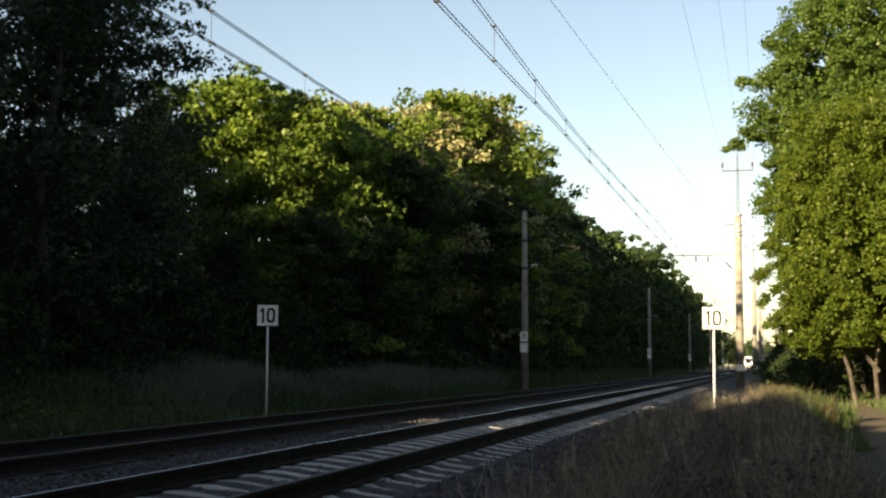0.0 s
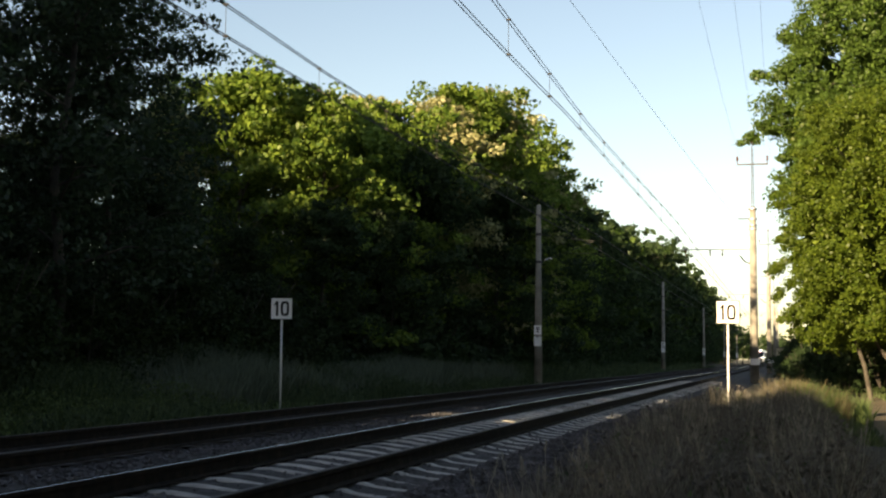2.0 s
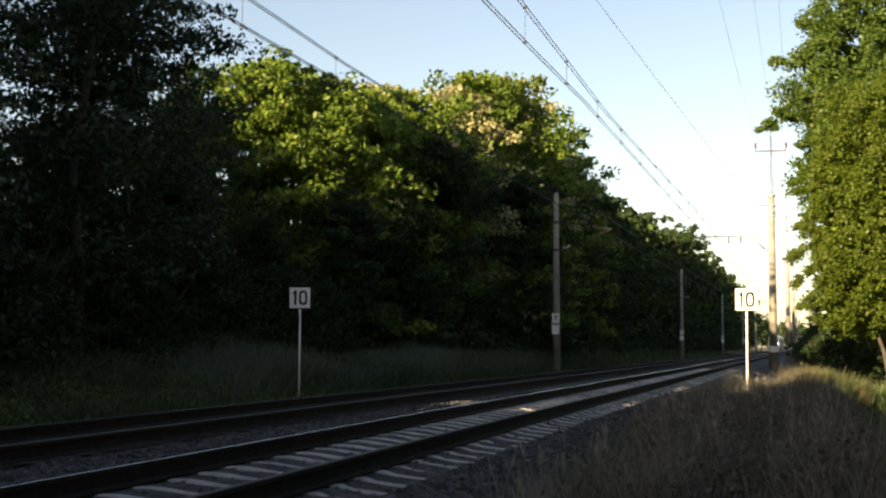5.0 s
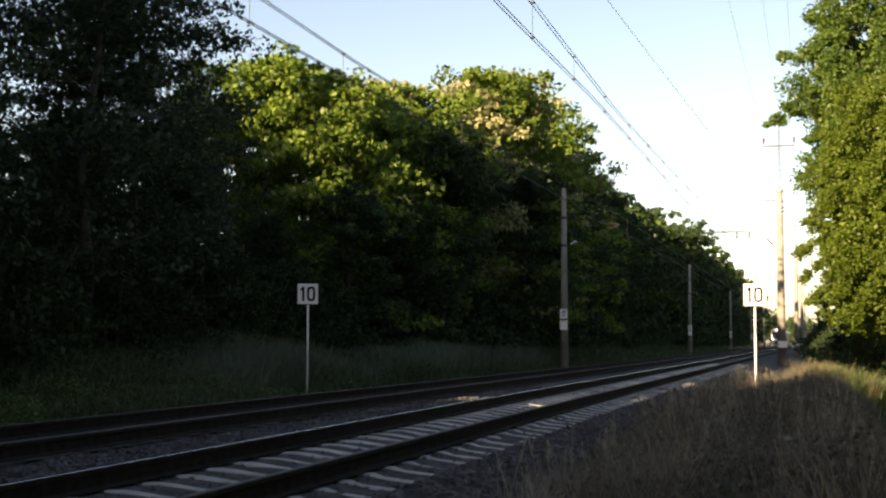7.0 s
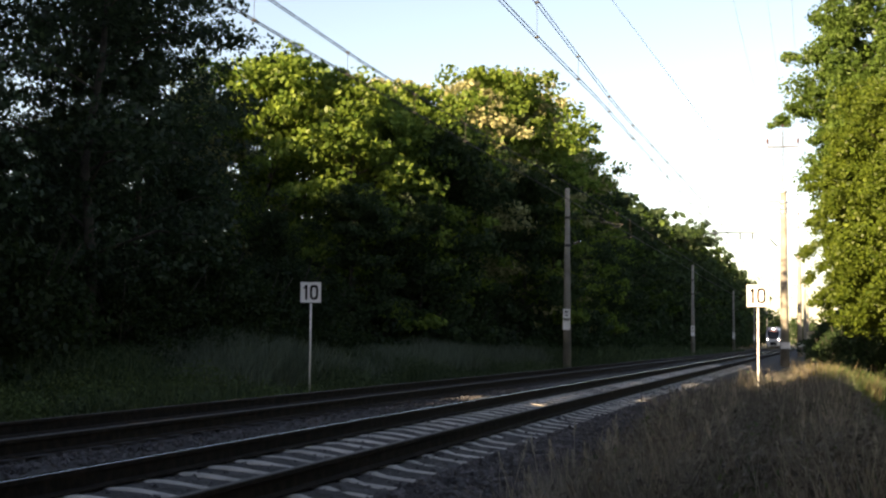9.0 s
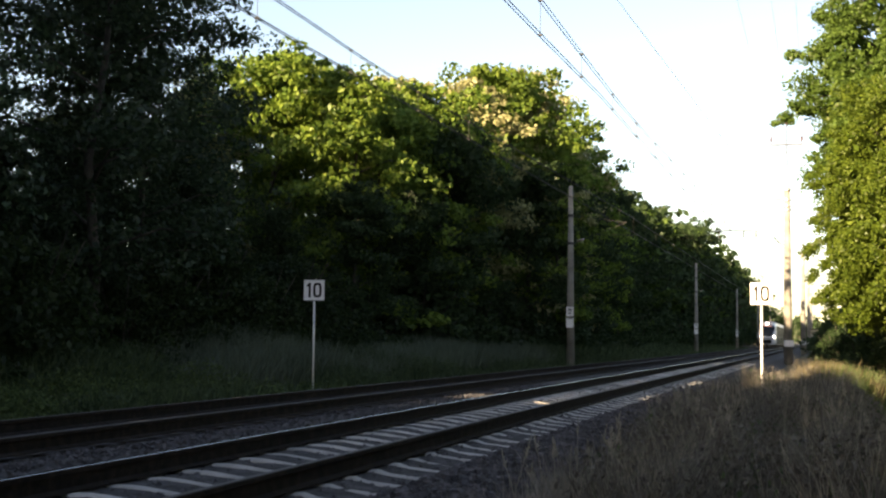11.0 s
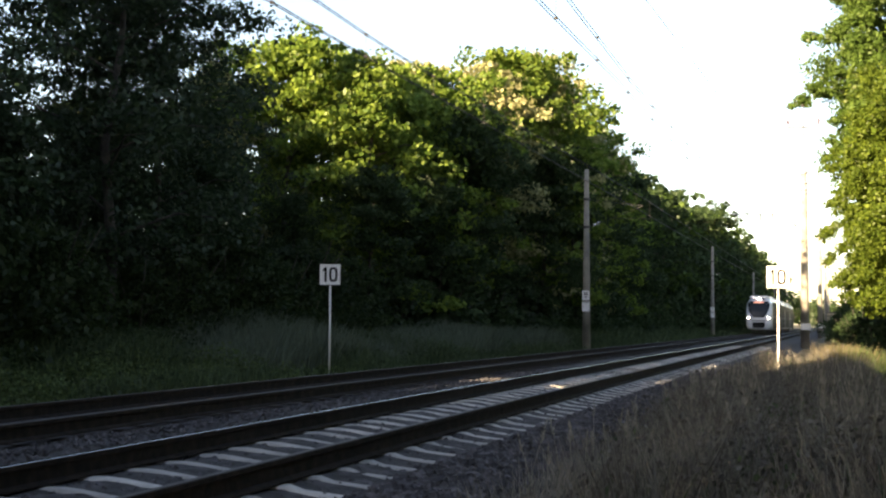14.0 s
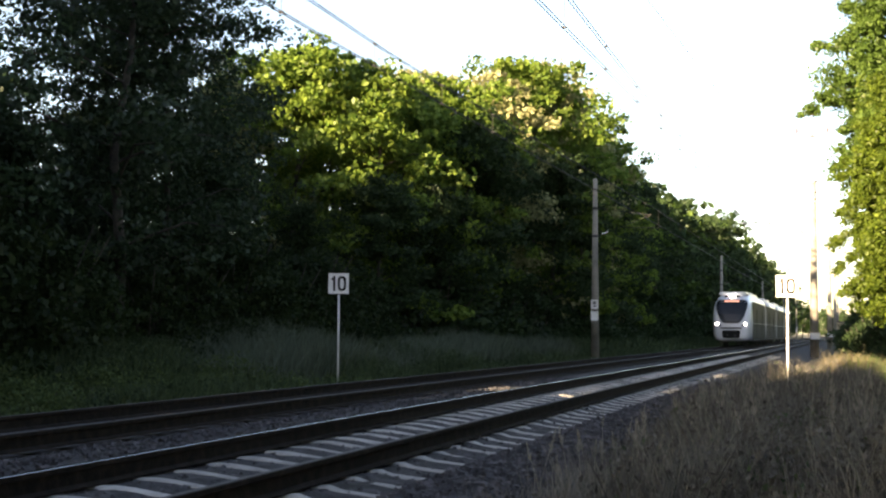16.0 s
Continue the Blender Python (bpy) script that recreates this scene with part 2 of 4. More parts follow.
def build_track(name, xc, label):
    track = empty(name, label, "railway track", kind="structure")
    prof = [(-0.07, -0.172), (0.07, -0.172), (0.07, -0.16), (0.012, -0.14), (0.012, -0.045), (0.036, -0.035), (0.036, -0.004), (0.03, 0.0), (-0.03, 0.0), (-0.036, -0.004), (-0.036, -0.035), (-0.012, -0.045), (-0.012, -0.14), (-0.07, -0.16)]
    for side in (-0.75, 0.75):
        rail = put("rail", sweep("rail", prof, ALONG, RUST, xc + side), track, "rusty brown steel rail")
        put("running_surface", sweep("running_surface", [(-0.025, 0.0005), (0.025, 0.0005), (0.022, 0.003), (-0.022, 0.003)], ALONG, POLISH if (xc, side) == (XN, -0.75) else NO_GLINT, xc + side), rail, "polished steel running surface" if (xc, side) == (XN, -0.75) else "dull running surface, darkened to show no sky glint")
    return track


def sleeper_mesh(mat, half):
    """Prestressed sleeper: high seats under the rails, a sagging middle and sloping ends."""
    xs = [(x, half * w, z) for x, w, z in ((-1.36, 0.9, -0.25), (-1.3, 1, -0.238), (-0.98, 1, -0.206), (-0.88, 1, -0.174), (-0.55, 1, -0.174), (-0.42, 0.97, -0.183), (-0.12, 0.92, -0.222), (0.12, 0.92, -0.222), (0.42, 0.97, -0.183), (0.55, 1, -0.174), (0.88, 1, -0.174), (0.98, 1, -0.206), (1.3, 1, -0.238), (1.36, 0.9, -0.25))]
    verts, faces = [], []
    for x, w, z in xs:
        verts += [(x, -w - 0.01, -0.36), (x, -w, z - 0.02), (x, -w + 0.025, z), (x, w - 0.025, z), (x, w, z - 0.02), (x, w + 0.01, -0.36)]
    for i in range(len(xs) - 1):
        for j in range(5):
            faces.append((i * 6 + j, i * 6 + j + 1, i * 6 + j + 7, i * 6 + j + 6))
    faces += [(0, 5, 4, 3, 2, 1), tuple(range(len(xs) * 6 - 6, len(xs) * 6))]
    return mesh_from("sleeper", verts, faces, mat)


near_track = build_track("track_near", XN, "straight railway track with rusty rails on concrete sleepers")
far_track = build_track("track_far", XF, "second parallel railway track with rusty rails in shade")


def build_sleepers():
    for track, xc, me in ((near_track, XN, sleeper_mesh(SLEEPER, 0.075)), (far_track, XF, sleeper_mesh(OLDWOOD, 0.12))):
        for i in range(120):
            y = 0.22 + 0.6 * i
            put("sleeper", me, track, m=pose(xc + lat(y), y, random.uniform(-0.008, 0.003) - (0.03 if track is far_track else 0), 0, 0, random.uniform(-0.8, 0.8) - math.degrees(BEND * min(y, BEND_END))))


# ---- trees ----
def limb(verts, faces, pts, r0, r1, n=7):
    """A bent tapered branch through pts, added to verts and faces."""
    base = len(verts)
    for i, p in enumerate(pts):
        a = (pts[min(i + 1, len(pts) - 1)] - pts[max(i - 1, 0)]).normalized()
        s = a.cross(Vector((0.31, 0.87, 0.12))).normalized()
        t = a.cross(s)
        r = r0 + (r1 - r0) * i / (len(pts) - 1)
        for j in range(n):
            w = 2 * math.pi * j / n
            verts.append(p + (s * math.cos(w) + t * math.sin(w)) * r)
    for i in range(len(pts) - 1):
        for j in range(n):
            k = (j + 1) % n
            faces.append((base + i * n + j, base + i * n + k, base + (i + 1) * n + k, base + (i + 1) * n + j))


def crown_mesh(name, mat, clumps, per, leaf, rng, spread=0.55):
    """Many small leaves in loose clumps. clumps: (centre, radius)."""
    cs = np.array([c for c, r in clumps])
    rs = np.array([r for c, r in clumps])
    idx = np.repeat(np.arange(len(cs)), per)
    n = len(idx)
    off = rng.normal(size=(n, 3))
    off *= (rng.random((n, 1)) ** 0.45) / np.linalg.norm(off, axis=1, keepdims=True)
    off[:, 2] *= spread
    p = cs[idx] + off * rs[idx][:, None]
    nrm = rng.normal(size=(n, 3)) + np.array([0, 0, 0.25]) + off * 0.9
    nrm /= np.linalg.norm(nrm, axis=1, keepdims=True)
    a = np.cross(nrm, rng.normal(size=(n, 3)))
    a /= np.linalg.norm(a, axis=1, keepdims=True)
    b = np.cross(nrm, a)
    ln = leaf * rng.uniform(0.6, 1.35, (n, 1))
    wd = ln * rng.uniform(0.45, 0.7, (n, 1))
    v = np.stack([p - a * ln * 0.5, p + b * wd * 0.5 + nrm * ln * 0.06, p + a * ln * 0.5, p - b * wd * 0.5 + nrm * ln * 0.06], 1).reshape(-1, 3)
    me = bpy.data.meshes.new(name)
    me.vertices.add(4 * n)
    me.vertices.foreach_set("co", v.astype(np.float32).ravel())
    me.loops.add(4 * n)
    me.loops.foreach_set("vertex_index", np.arange(4 * n, dtype=np.int32))
    me.polygons.add(n)
    me.polygons.foreach_set("loop_start", np.arange(0, 4 * n, 4, dtype=np.int32))
    me.materials.append(mat)
    me.update(calc_edges=True)
    me.validate()
    return me


def make_tree(seed, height, radius, low, mat, clump_count, per, leaf, label, droop=0.0, lean=0.0, boughs=15, fine=1.0, girth=1.0):
    """A broadleaf tree: bent trunk, limbs, an uneven crown from `low` (share of the height) to the top."""
    rng = np.random.default_rng(seed)
    rnd = random.Random(seed)
    tree = empty("tree", label, "tree")
    verts, faces = [], []
    bend = [Vector((rnd.uniform(-0.3, 0.3) + lean * k, rnd.uniform(-0.3, 0.3), height * 0.9 * k)) * 1.0 for k in (0, 0.2, 0.4, 0.6, 0.8, 1.0)]
    bend[0] = Vector((0, 0, -0.4))
    r = (0.014 * height + 0.03) * girth
    limb(verts, faces, bend, r, r * 0.15, 9)
    clumps = []
    for i in range(boughs):
        k = low + (0.97 - low) * (i + rnd.random()) / boughs
        s = k * 5 / 0.9
        j = min(int(s), 4)
        p0 = bend[j].lerp(bend[j + 1], min(s - j, 1)) if s < 5 else bend[5]
        shape = (1 - ((k - low) / (1 - low)) ** 2.2) ** 0.5 * (0.55 + 0.45 * min(1, (k - low) / 0.22))
        rad = radius * shape * rnd.uniform(0.6, 1.12)
        w = i * 2.4 + rnd.uniform(-0.5, 0.5)
        tip = p0 + Vector((math.cos(w) * rad, math.sin(w) * rad, rnd.uniform(0.05, 0.3) * rad - droop * rad))
        mid = p0.lerp(tip, 0.5) + Vector((0, 0, 0.12 * rad))
        limb(verts, faces, [p0, mid, tip], r * 0.35 * (1.1 - k), r * 0.06, 5)
        m = max(3, int(clump_count / boughs))
        for c in range(m):
            q = rnd.random() ** 0.5
            base = p0.lerp(mid, q * 2) if q < 0.5 else mid.lerp(tip, q * 2 - 1)
            side = Vector((rnd.gauss(0, 1), rnd.gauss(0, 1), rnd.gauss(0.1, 0.7))) * (0.2 * radius)
            clumps.append((base + side, radius * fine * rnd.uniform(0.1, 0.24)))
    for c in range(clump_count // 6):
        clumps.append((bend[5] + Vector((rnd.gauss(0, 0.22) * radius, rnd.gauss(0, 0.22) * radius, rnd.uniform(-0.2, 0.1) * height)), radius * rnd.uniform(0.08, 0.18)))
    put("trunk", mesh_from("trunk", [tuple(v) for v in verts], faces, BARK, True), tree, "grey-brown bark")
    put("crown", crown_mesh("crown", mat, clumps, per, leaf, rng), tree, "loose leafy crown")
    return tree


def make_shrub(seed, height, radius, mat, clump_count, per, leaf, label):
    """A bush with leaves down to the soil: several stems and a ragged heap of clumps."""
    rng = np.random.default_rng(seed)
    rnd = random.Random(seed)
    bush = empty("shrub", label, "shrub")
    verts, faces, clumps = [], [], []
    for i in range(7):
        w, k = i * 0.9, rnd.uniform(0.3, 0.8)
        tip = Vector((math.cos(w) * radius * k, math.sin(w) * radius * k, height * rnd.uniform(0.55, 0.95)))
        limb(verts, faces, [Vector((0, 0, -0.3)), tip * 0.5 + Vector((0, 0, 0.1 * height)), tip], 0.05, 0.012, 5)
    for c in range(clump_count):
        w, q, z = rnd.uniform(0, 6.283), rnd.random() ** 0.5, rnd.random() ** 0.8
        rr = radius * q * (1 - 0.75 * z ** 2) * rnd.uniform(0.75, 1.2)
        clumps.append((Vector((math.cos(w) * rr, math.sin(w) * rr, 0.15 + z * height * 0.92 * (1 - 0.25 * q))), radius * rnd.uniform(0.14, 0.3)))
    put("stem_clump", mesh_from("stem_clump", [tuple(v) for v in verts], faces, BARK, True), bush, "thin brown stems")
    put("foliage", crown_mesh("foliage", mat, clumps, per, leaf, rng), bush, "dense small leaves")
    return bush


def make_dense_tree(seed, label, mat, centre, radii, lobes, leaf, per, stems, sprigs, girth=0.14, swell=0.8):
    """A tree with a closed, billowing crown: lobes over an ellipsoid, each a heap of small clumps.
    stems: polylines from the soil; sprigs: tips of boughs that stand out of the crown."""
    rng = np.random.default_rng(seed)
    rnd = random.Random(seed)
    tree = empty("tree", label, "tree")
    verts, faces, clumps, core = [], [], [], []
    centre = Vector(centre)
    for pts in stems:
        limb(verts, faces, [Vector(p) for p in pts], girth, girth * 0.3, 9)
    crotch = Vector(stems[0][-1])
    mean = (radii[0] + radii[1] + radii[2]) / 3
    for i in range(lobes):
        z = 1 - 2 * (i + 0.5) / lobes
        w = i * 2.39996 + rnd.uniform(-0.25, 0.25)
        h = math.sqrt(1 - z * z)
        wide = h ** (swell if z > 0 else swell * 0.5)
        way = Vector((math.cos(w) * wide, math.sin(w) * wide, z))
        k = rnd.uniform(0.78, 0.98)
        c = centre + Vector((way.x * radii[0], way.y * radii[1], way.z * radii[2])) * k
        r = mean * rnd.uniform(0.13, 0.24)
        if i % 3 == 0:
            limb(verts, faces, [crotch, crotch.lerp(c, 0.5) + Vector((0, 0, 0.25)), c], girth * 0.3, 0.012, 5)
        for j in range(16):
            d = Vector((rnd.gauss(0, 1), rnd.gauss(0, 1), rnd.gauss(0.15, 1))).normalized() + way * 0.5
            clumps.append((c + d * r * rnd.uniform(0.5, 1.0), r * rnd.uniform(0.28, 0.5)))
        core.append((centre + (c - centre) * rnd.uniform(0.3, 0.85), r * 1.4))
    for tip in sprigs:
        tip = Vector(tip)
        root = centre + (tip - centre) * 0.45
        bend = root.lerp(tip, 0.55) + Vector((0, 0, 0.35))
        limb(verts, faces, [crotch.lerp(root, 0.4), root, bend, tip], girth * 0.35, 0.01, 5)
        for j in range(26):
            q = rnd.random() ** 0.8
            base = root.lerp(bend, q * 2) if q < 0.5 else bend.lerp(tip, q * 2 - 1)
            wide = 0.75 * (1.15 - q)
            clumps.append((base + Vector((rnd.gauss(0, 1), rnd.gauss(0, 1), rnd.gauss(0, 0.6))) * wide * 0.5, rnd.uniform(0.16, 0.34)))
    put("trunk", mesh_from("trunk", [tuple(v) for v in verts], faces, BARK, True), tree, "grey-brown bark")
    put("crown", crown_mesh("crown", mat, clumps, per, leaf, rng, 0.8), tree, "dense billowing leafy crown")
    put("inner_crown", crown_mesh("inner_crown", mat, core, 70, leaf * 2.2, rng, 0.8), tree, "inner leaves")
    return tree


# ---- standards of the overhead line ----
def tag_plate(parent, y, z, w, h, bars):
    """Enamel plate on a mast, facing -y, with unreadable figures as bars."""
    bm = bmesh.new()
    box(bm, 0, y, z, w, 0.012, h, 0.003)
    plate = part("plate", bm, WHITE, parent, "small white enamel plate")
    for bw, bh, bx, bz in bars:
        bm = bmesh.new()
        box(bm, bx, y - 0.0085, z + bz, bw, 0.004, bh)
        part("figure", bm, BLACK, plate, "black figure bar")


def make_mast():
    mast = empty("catenary_mast", "tall tapered grey concrete catenary mast with white plates", "catenary mast", group="catenary masts")
    bm = bmesh.new()
    tube(bm, (0, 0, -0.9), (0, 0, 8.3), 0.205, 0.105, 16)
    part("shaft", bm, CONCRETE, mast, "weathered spun concrete shaft", True)
    for z in (6.9, 5.6):
        bm = bmesh.new()
        tube(bm, (0, 0, z - 0.06), (0, 0, z + 0.06), 0.15, 0.15, 16)
        part("clamp", bm, DARKSTEEL, mast, "dark steel clamp")
    tag_plate(mast, -0.2, 2.42, 0.34, 0.44, [(0.16, 0.05, 0, 0.11), (0.18, 0.04, 0, 0.03), (0.14, 0.045, 0, -0.08)])
    tag_plate(mast, -0.2, 1.9, 0.34, 0.46, [(0.2, 0.03, 0, 0.2)])
    for a, b in (((0.1, 0, 5.6), (2.6, 0, 6.55)), ((0.1, 0, 6.9), (2.6, 0, 6.55)), ((1.2, 0, 6.0), (3.0, 0, 5.95))):
        bm = bmesh.new()
        tube(bm, a, b, 0.012, 0.012, 8)
        part("bracket_tube", bm, WIRE, mast, "thin dark steel bracket tube")
    bm = bmesh.new()
    for i in range(6):
        tube(bm, (0.3 + 0.06 * i, 0, 5.676 + 0.0228 * i), (0.33 + 0.06 * i, 0, 5.687 + 0.0228 * i), 0.07, 0.05, 10)
    part("insulator", bm, PORCELAIN, mast, "brown ribbed insulator")
    return mast


def build_masts():
    first = make_mast()
    ys = [60.1, 123.6, 185, 247, 309]
    for i, y in enumerate(ys):
        m = pose(XF - 2.9 + lat(y), y, ground_z(XF - 2.9, y) + 0.45, 0, 0, 0)
        if i == 0:
            first.matrix_basis = m
        else:
            copy_thing(first, m)


def make_tower(x, y):
    """The large mast that also carries a power line."""
    t = empty("line_tower", "tall sunlit concrete mast with steel crossarm carrying power wires", "power mast", pose(x, y, -0.4))
    bm = bmesh.new()
    tube(bm, (0, 0, -0.6), (0, 0, 11.5), 0.30, 0.2, 18)
    part("shaft", bm, CONCRETE, t, "pale concrete shaft", True)
    for z in (11.4, 10.7, 10.3, 10.05):
        bm = bmesh.new()
        tube(bm, (0, 0, z - 0.05), (0, 0, z + 0.05), 0.3, 0.3, 16)
        part("collar", bm, STEEL, t, "steel collar")
    bm = bmesh.new()
    for sx in (-0.09, 0.09):
        for sy in (-0.09, 0.09):
            tube(bm, (sx, sy, 11.4), (sx * 0.5, sy * 0.5, 15.6), 0.022, 0.018, 6)
    for i in range(14):
        z, k = 11.5 + i * 0.28, 1 - 0.5 * i / 14
        tube(bm, (-0.09 * k, -0.09 * k, z), (0.09 * k, -0.09 * k, z + 0.3), 0.012, 0.012, 5)
        tube(bm, (0.09 * k, 0.09 * k, z), (-0.09 * k, 0.09 * k, z + 0.3), 0.012, 0.012, 5)
    part("lattice_head", bm, DARKSTEEL, t, "slim dark steel lattice head")
    bm = bmesh.new()
    box(bm, 0, 0, 14.4, 2.0, 0.1, 0.09, 0.01)
    part("crossarm", bm, DARKSTEEL, t, "dark steel crossarm")
    for sx in (-0.98, 0.98, 0.0):
        z0 = 14.44 if sx else 15.6
        bm = bmesh.new()
        tube(bm, (sx, 0, z0), (sx, 0, z0 + 0.2), 0.025, 0.025, 8)
        for k in range(3):
            tube(bm, (sx, 0, z0 + 0.2 + 0.11 * k), (sx, 0, z0 + 0.29 + 0.11 * k), 0.09, 0.05, 10)
        part("insulator", bm, PORCELAIN, t, "brown pin insulator")
    bm = bmesh.new()
    tube(bm, (-0.2, 0, 10.75), (-0.95, 0, 10.75), 0.035, 0.03, 8)
    part("bracket_arm", bm, DARKSTEEL, t, "short steel bracket arm")
    bm = bmesh.new()
    tube(bm, (-0.2, 0, 7.75), (-0.5, 0, 7.85), 0.035, 0.03, 8)
    tube(bm, (-0.5, 0, 7.85), (-0.9, 0, 8.3), 0.05, 0.03, 8)
    part("strut", bm, DARKSTEEL, t, "bent steel strut")
    bm = bmesh.new()
    tube(bm, (-0.25, 0, 8.72), (-4.85, 0, 8.72), 0.03, 0.045, 8)
    part("boom", bm, STEEL, t, "long thin horizontal steel boom")
    for bx in (-2.0, -2.8, -4.4):
        bm = bmesh.new()
        for k in range(4):
            tube(bm, (bx, 0, 8.67 - 0.11 * k), (bx, 0, 8.59 - 0.11 * k), 0.07, 0.04, 8)
        part("insulator", bm, PORCELAIN, t, "hanging insulator")
    bm = bmesh.new()
    box(bm, 0.05, -0.4, 1.25, 0.6, 0.03, 0.42, 0.006)
    part("plate", bm, WHITE, t, "blank white plate")
    return t


# ---- wires ----
def wire(name, pts, r, label, mat=WIRE, parent=None):
    cu = bpy.data.curves.new(name, "CURVE")
    cu.dimensions, cu.bevel_depth, cu.bevel_resolution, cu.use_fill_caps = "3D", r, 1, True
    sp = cu.splines.new("POLY")
    sp.points.add(len(pts) - 1)
    for q, p in zip(sp.points, pts):
        q.co = (*p, 1)
    cu.materials.append(mat)
    ob = new(name, cu)
    if parent:
        ob.parent = parent
        return ob
    return tagged(ob, label, "wire")


def catenary(name, xc, low, high, gap, label):
    """Messenger pair, contact pair and droppers of one track; low/high: heights over y."""
    cat = empty(name, label, "overhead line")
    ys = [-4 + 3 * i for i in range(110)]
    for what, h in (("contact_wire", low), ("messenger_wire", high)):
        for s in (-gap / 2, gap / 2):
            wire(what, [(xc + s + lat(y), y, interp(y, h)) for y in ys], 0.009, "", parent=cat)
    y = 1.5
    while y < 120:
        a, b = interp(y, low), interp(y, high)
        bm = bmesh.new()
        tube(bm, (xc + lat(y), y, a), (xc + lat(y), y, b), 0.005, 0.005, 5)
        box(bm, xc + lat(y), y, a, gap + 0.02, 0.03, 0.035)
        box(bm, xc + lat(y), y, b, gap + 0.02, 0.03, 0.035)
        part("dropper", bm, WIRE, cat, "thin dropper with clamps")
        y += 4.2
    return cat


def sag_wire(name, a, b, dip, r, label):
    a, b = Vector(a), Vector(b)
    wire(name, [tuple(a.lerp(b, i / 24) - Vector((0, 0, dip * 4 * (i / 24) * (1 - i / 24)))) for i in range(25)], r, label)


# ---- signs ----
def figure_ring(bm, cx, cz, w, h, s, y, d):
    """A tall rounded nought as a solid ring of stroke s."""
    n = 40
    out, inn = [], []
    for i in range(n):
        a = 2 * math.pi * i / n
        c, sn = math.cos(a), math.sin(a)
        e = 0.62
        ox, oz = math.copysign(abs(c) ** e, c), math.copysign(abs(sn) ** e, sn)
        out.append((cx + ox * w / 2, cz + oz * h / 2))
        inn.append((cx + ox * (w / 2 - s), cz + oz * (h / 2 - s)))
    vs = [[bm.verts.new((x, yy, z)) for x, z in ring] for ring in (out, inn) for yy in (y, y + d)]
    of, ob_, nf, nb = vs
    for i in range(n):
        j = (i + 1) % n
        bm.faces.new((of[i], of[j], nf[j], nf[i]))
        bm.faces.new((ob_[i], nb[i], nb[j], ob_[j]))
        bm.faces.new((of[i], ob_[i], ob_[j], of[j]))
        bm.faces.new((nf[i], nf[j], nb[j], nb[i]))


def make_sign(label):
    """White square speed board with a black 10 on a slim post; faces -y; the board's middle is at z = 0."""
    s = empty("speed_sign", label, "railway sign", group="speed signs beside the tracks")
    bm = bmesh.new()
    box(bm, 0, 0, 0, 0.5, 0.02, 0.5, 0.006)
    board = part("board", bm, WHITE, s, "square white enamel board")
    bm = bmesh.new()
    for cx, cz, w, h in ((0, 0.246, 0.506, 0.014), (0, -0.246, 0.506, 0.014), (0.246, 0, 0.014, 0.478), (-0.246, 0, 0.014, 0.478)):
        box(bm, cx, -0.002, cz, w, 0.03, h)
    part("border", bm, BLACK, board, "thin black border")
    bm = bmesh.new()
    box(bm, -0.105, -0.012, 0.0, 0.052, 0.006, 0.34)
    box(bm, -0.14, -0.0121, 0.115, 0.036, 0.006, 0.085, turn=Matrix.Rotation(radians(40), 4, "Y"))
    part("figure_one", bm, BLACK, board, "black figure 1")
    bm = bmesh.new()
    figure_ring(bm, 0.075, 0.0, 0.195, 0.34, 0.052, -0.015, 0.006)
    part("figure_nought", bm, BLACK, board, "black figure 0")
    bm = bmesh.new()
    tube(bm, (0, 0.04, -2.75), (0, 0.04, 0.22), 0.024, 0.024, 12)
    part("post", bm, POSTPAINT, s, "slim painted steel post", True)
    bm = bmesh.new()
    for z in (0.12, -0.12):
        box(bm, 0, 0.04, z, 0.09, 0.075, 0.03, 0.004)
    part("clamp", bm, STEEL, s, "steel clamps")
    return s


# ---- grass and stones ----
def blades(name, spots, mat, rng, label, width=0.011, category="grass"):
    """Bent grass blades. spots: rows of x, y, z, height."""
    s = np.array(spots)
    n = len(s)
    w = rng.uniform(0, 2 * np.pi, n)
    side = np.stack([np.cos(w), np.sin(w), 0 * w], 1) * (width * rng.uniform(0.6, 1.4, n))[:, None]
    h = s[:, 3][:, None]
    leanw = rng.uniform(0, 2 * np.pi, n)
    lean = np.stack([np.cos(leanw), np.sin(leanw), 0 * w], 1) * h * rng.uniform(0.1, 0.55, n)[:, None]
    up = np.array([0, 0, 1.0])
    p = s[:, :3]
    v = np.stack([p - side, p + side, p + side * 0.8 + up * h * 0.55 + lean * 0.35, p - side * 0.8 + up * h * 0.55 + lean * 0.35, p + up * h * 0.97 + lean], 1).reshape(-1, 3)
    faces = []
    for i in range(n):
        b = 5 * i
        faces += [(b, b + 1, b + 2, b + 3), (b + 3, b + 2, b + 4)]
    return tagged(put(name, mesh_from(name, v.tolist(), faces, mat)), label, category, kind="stuff")


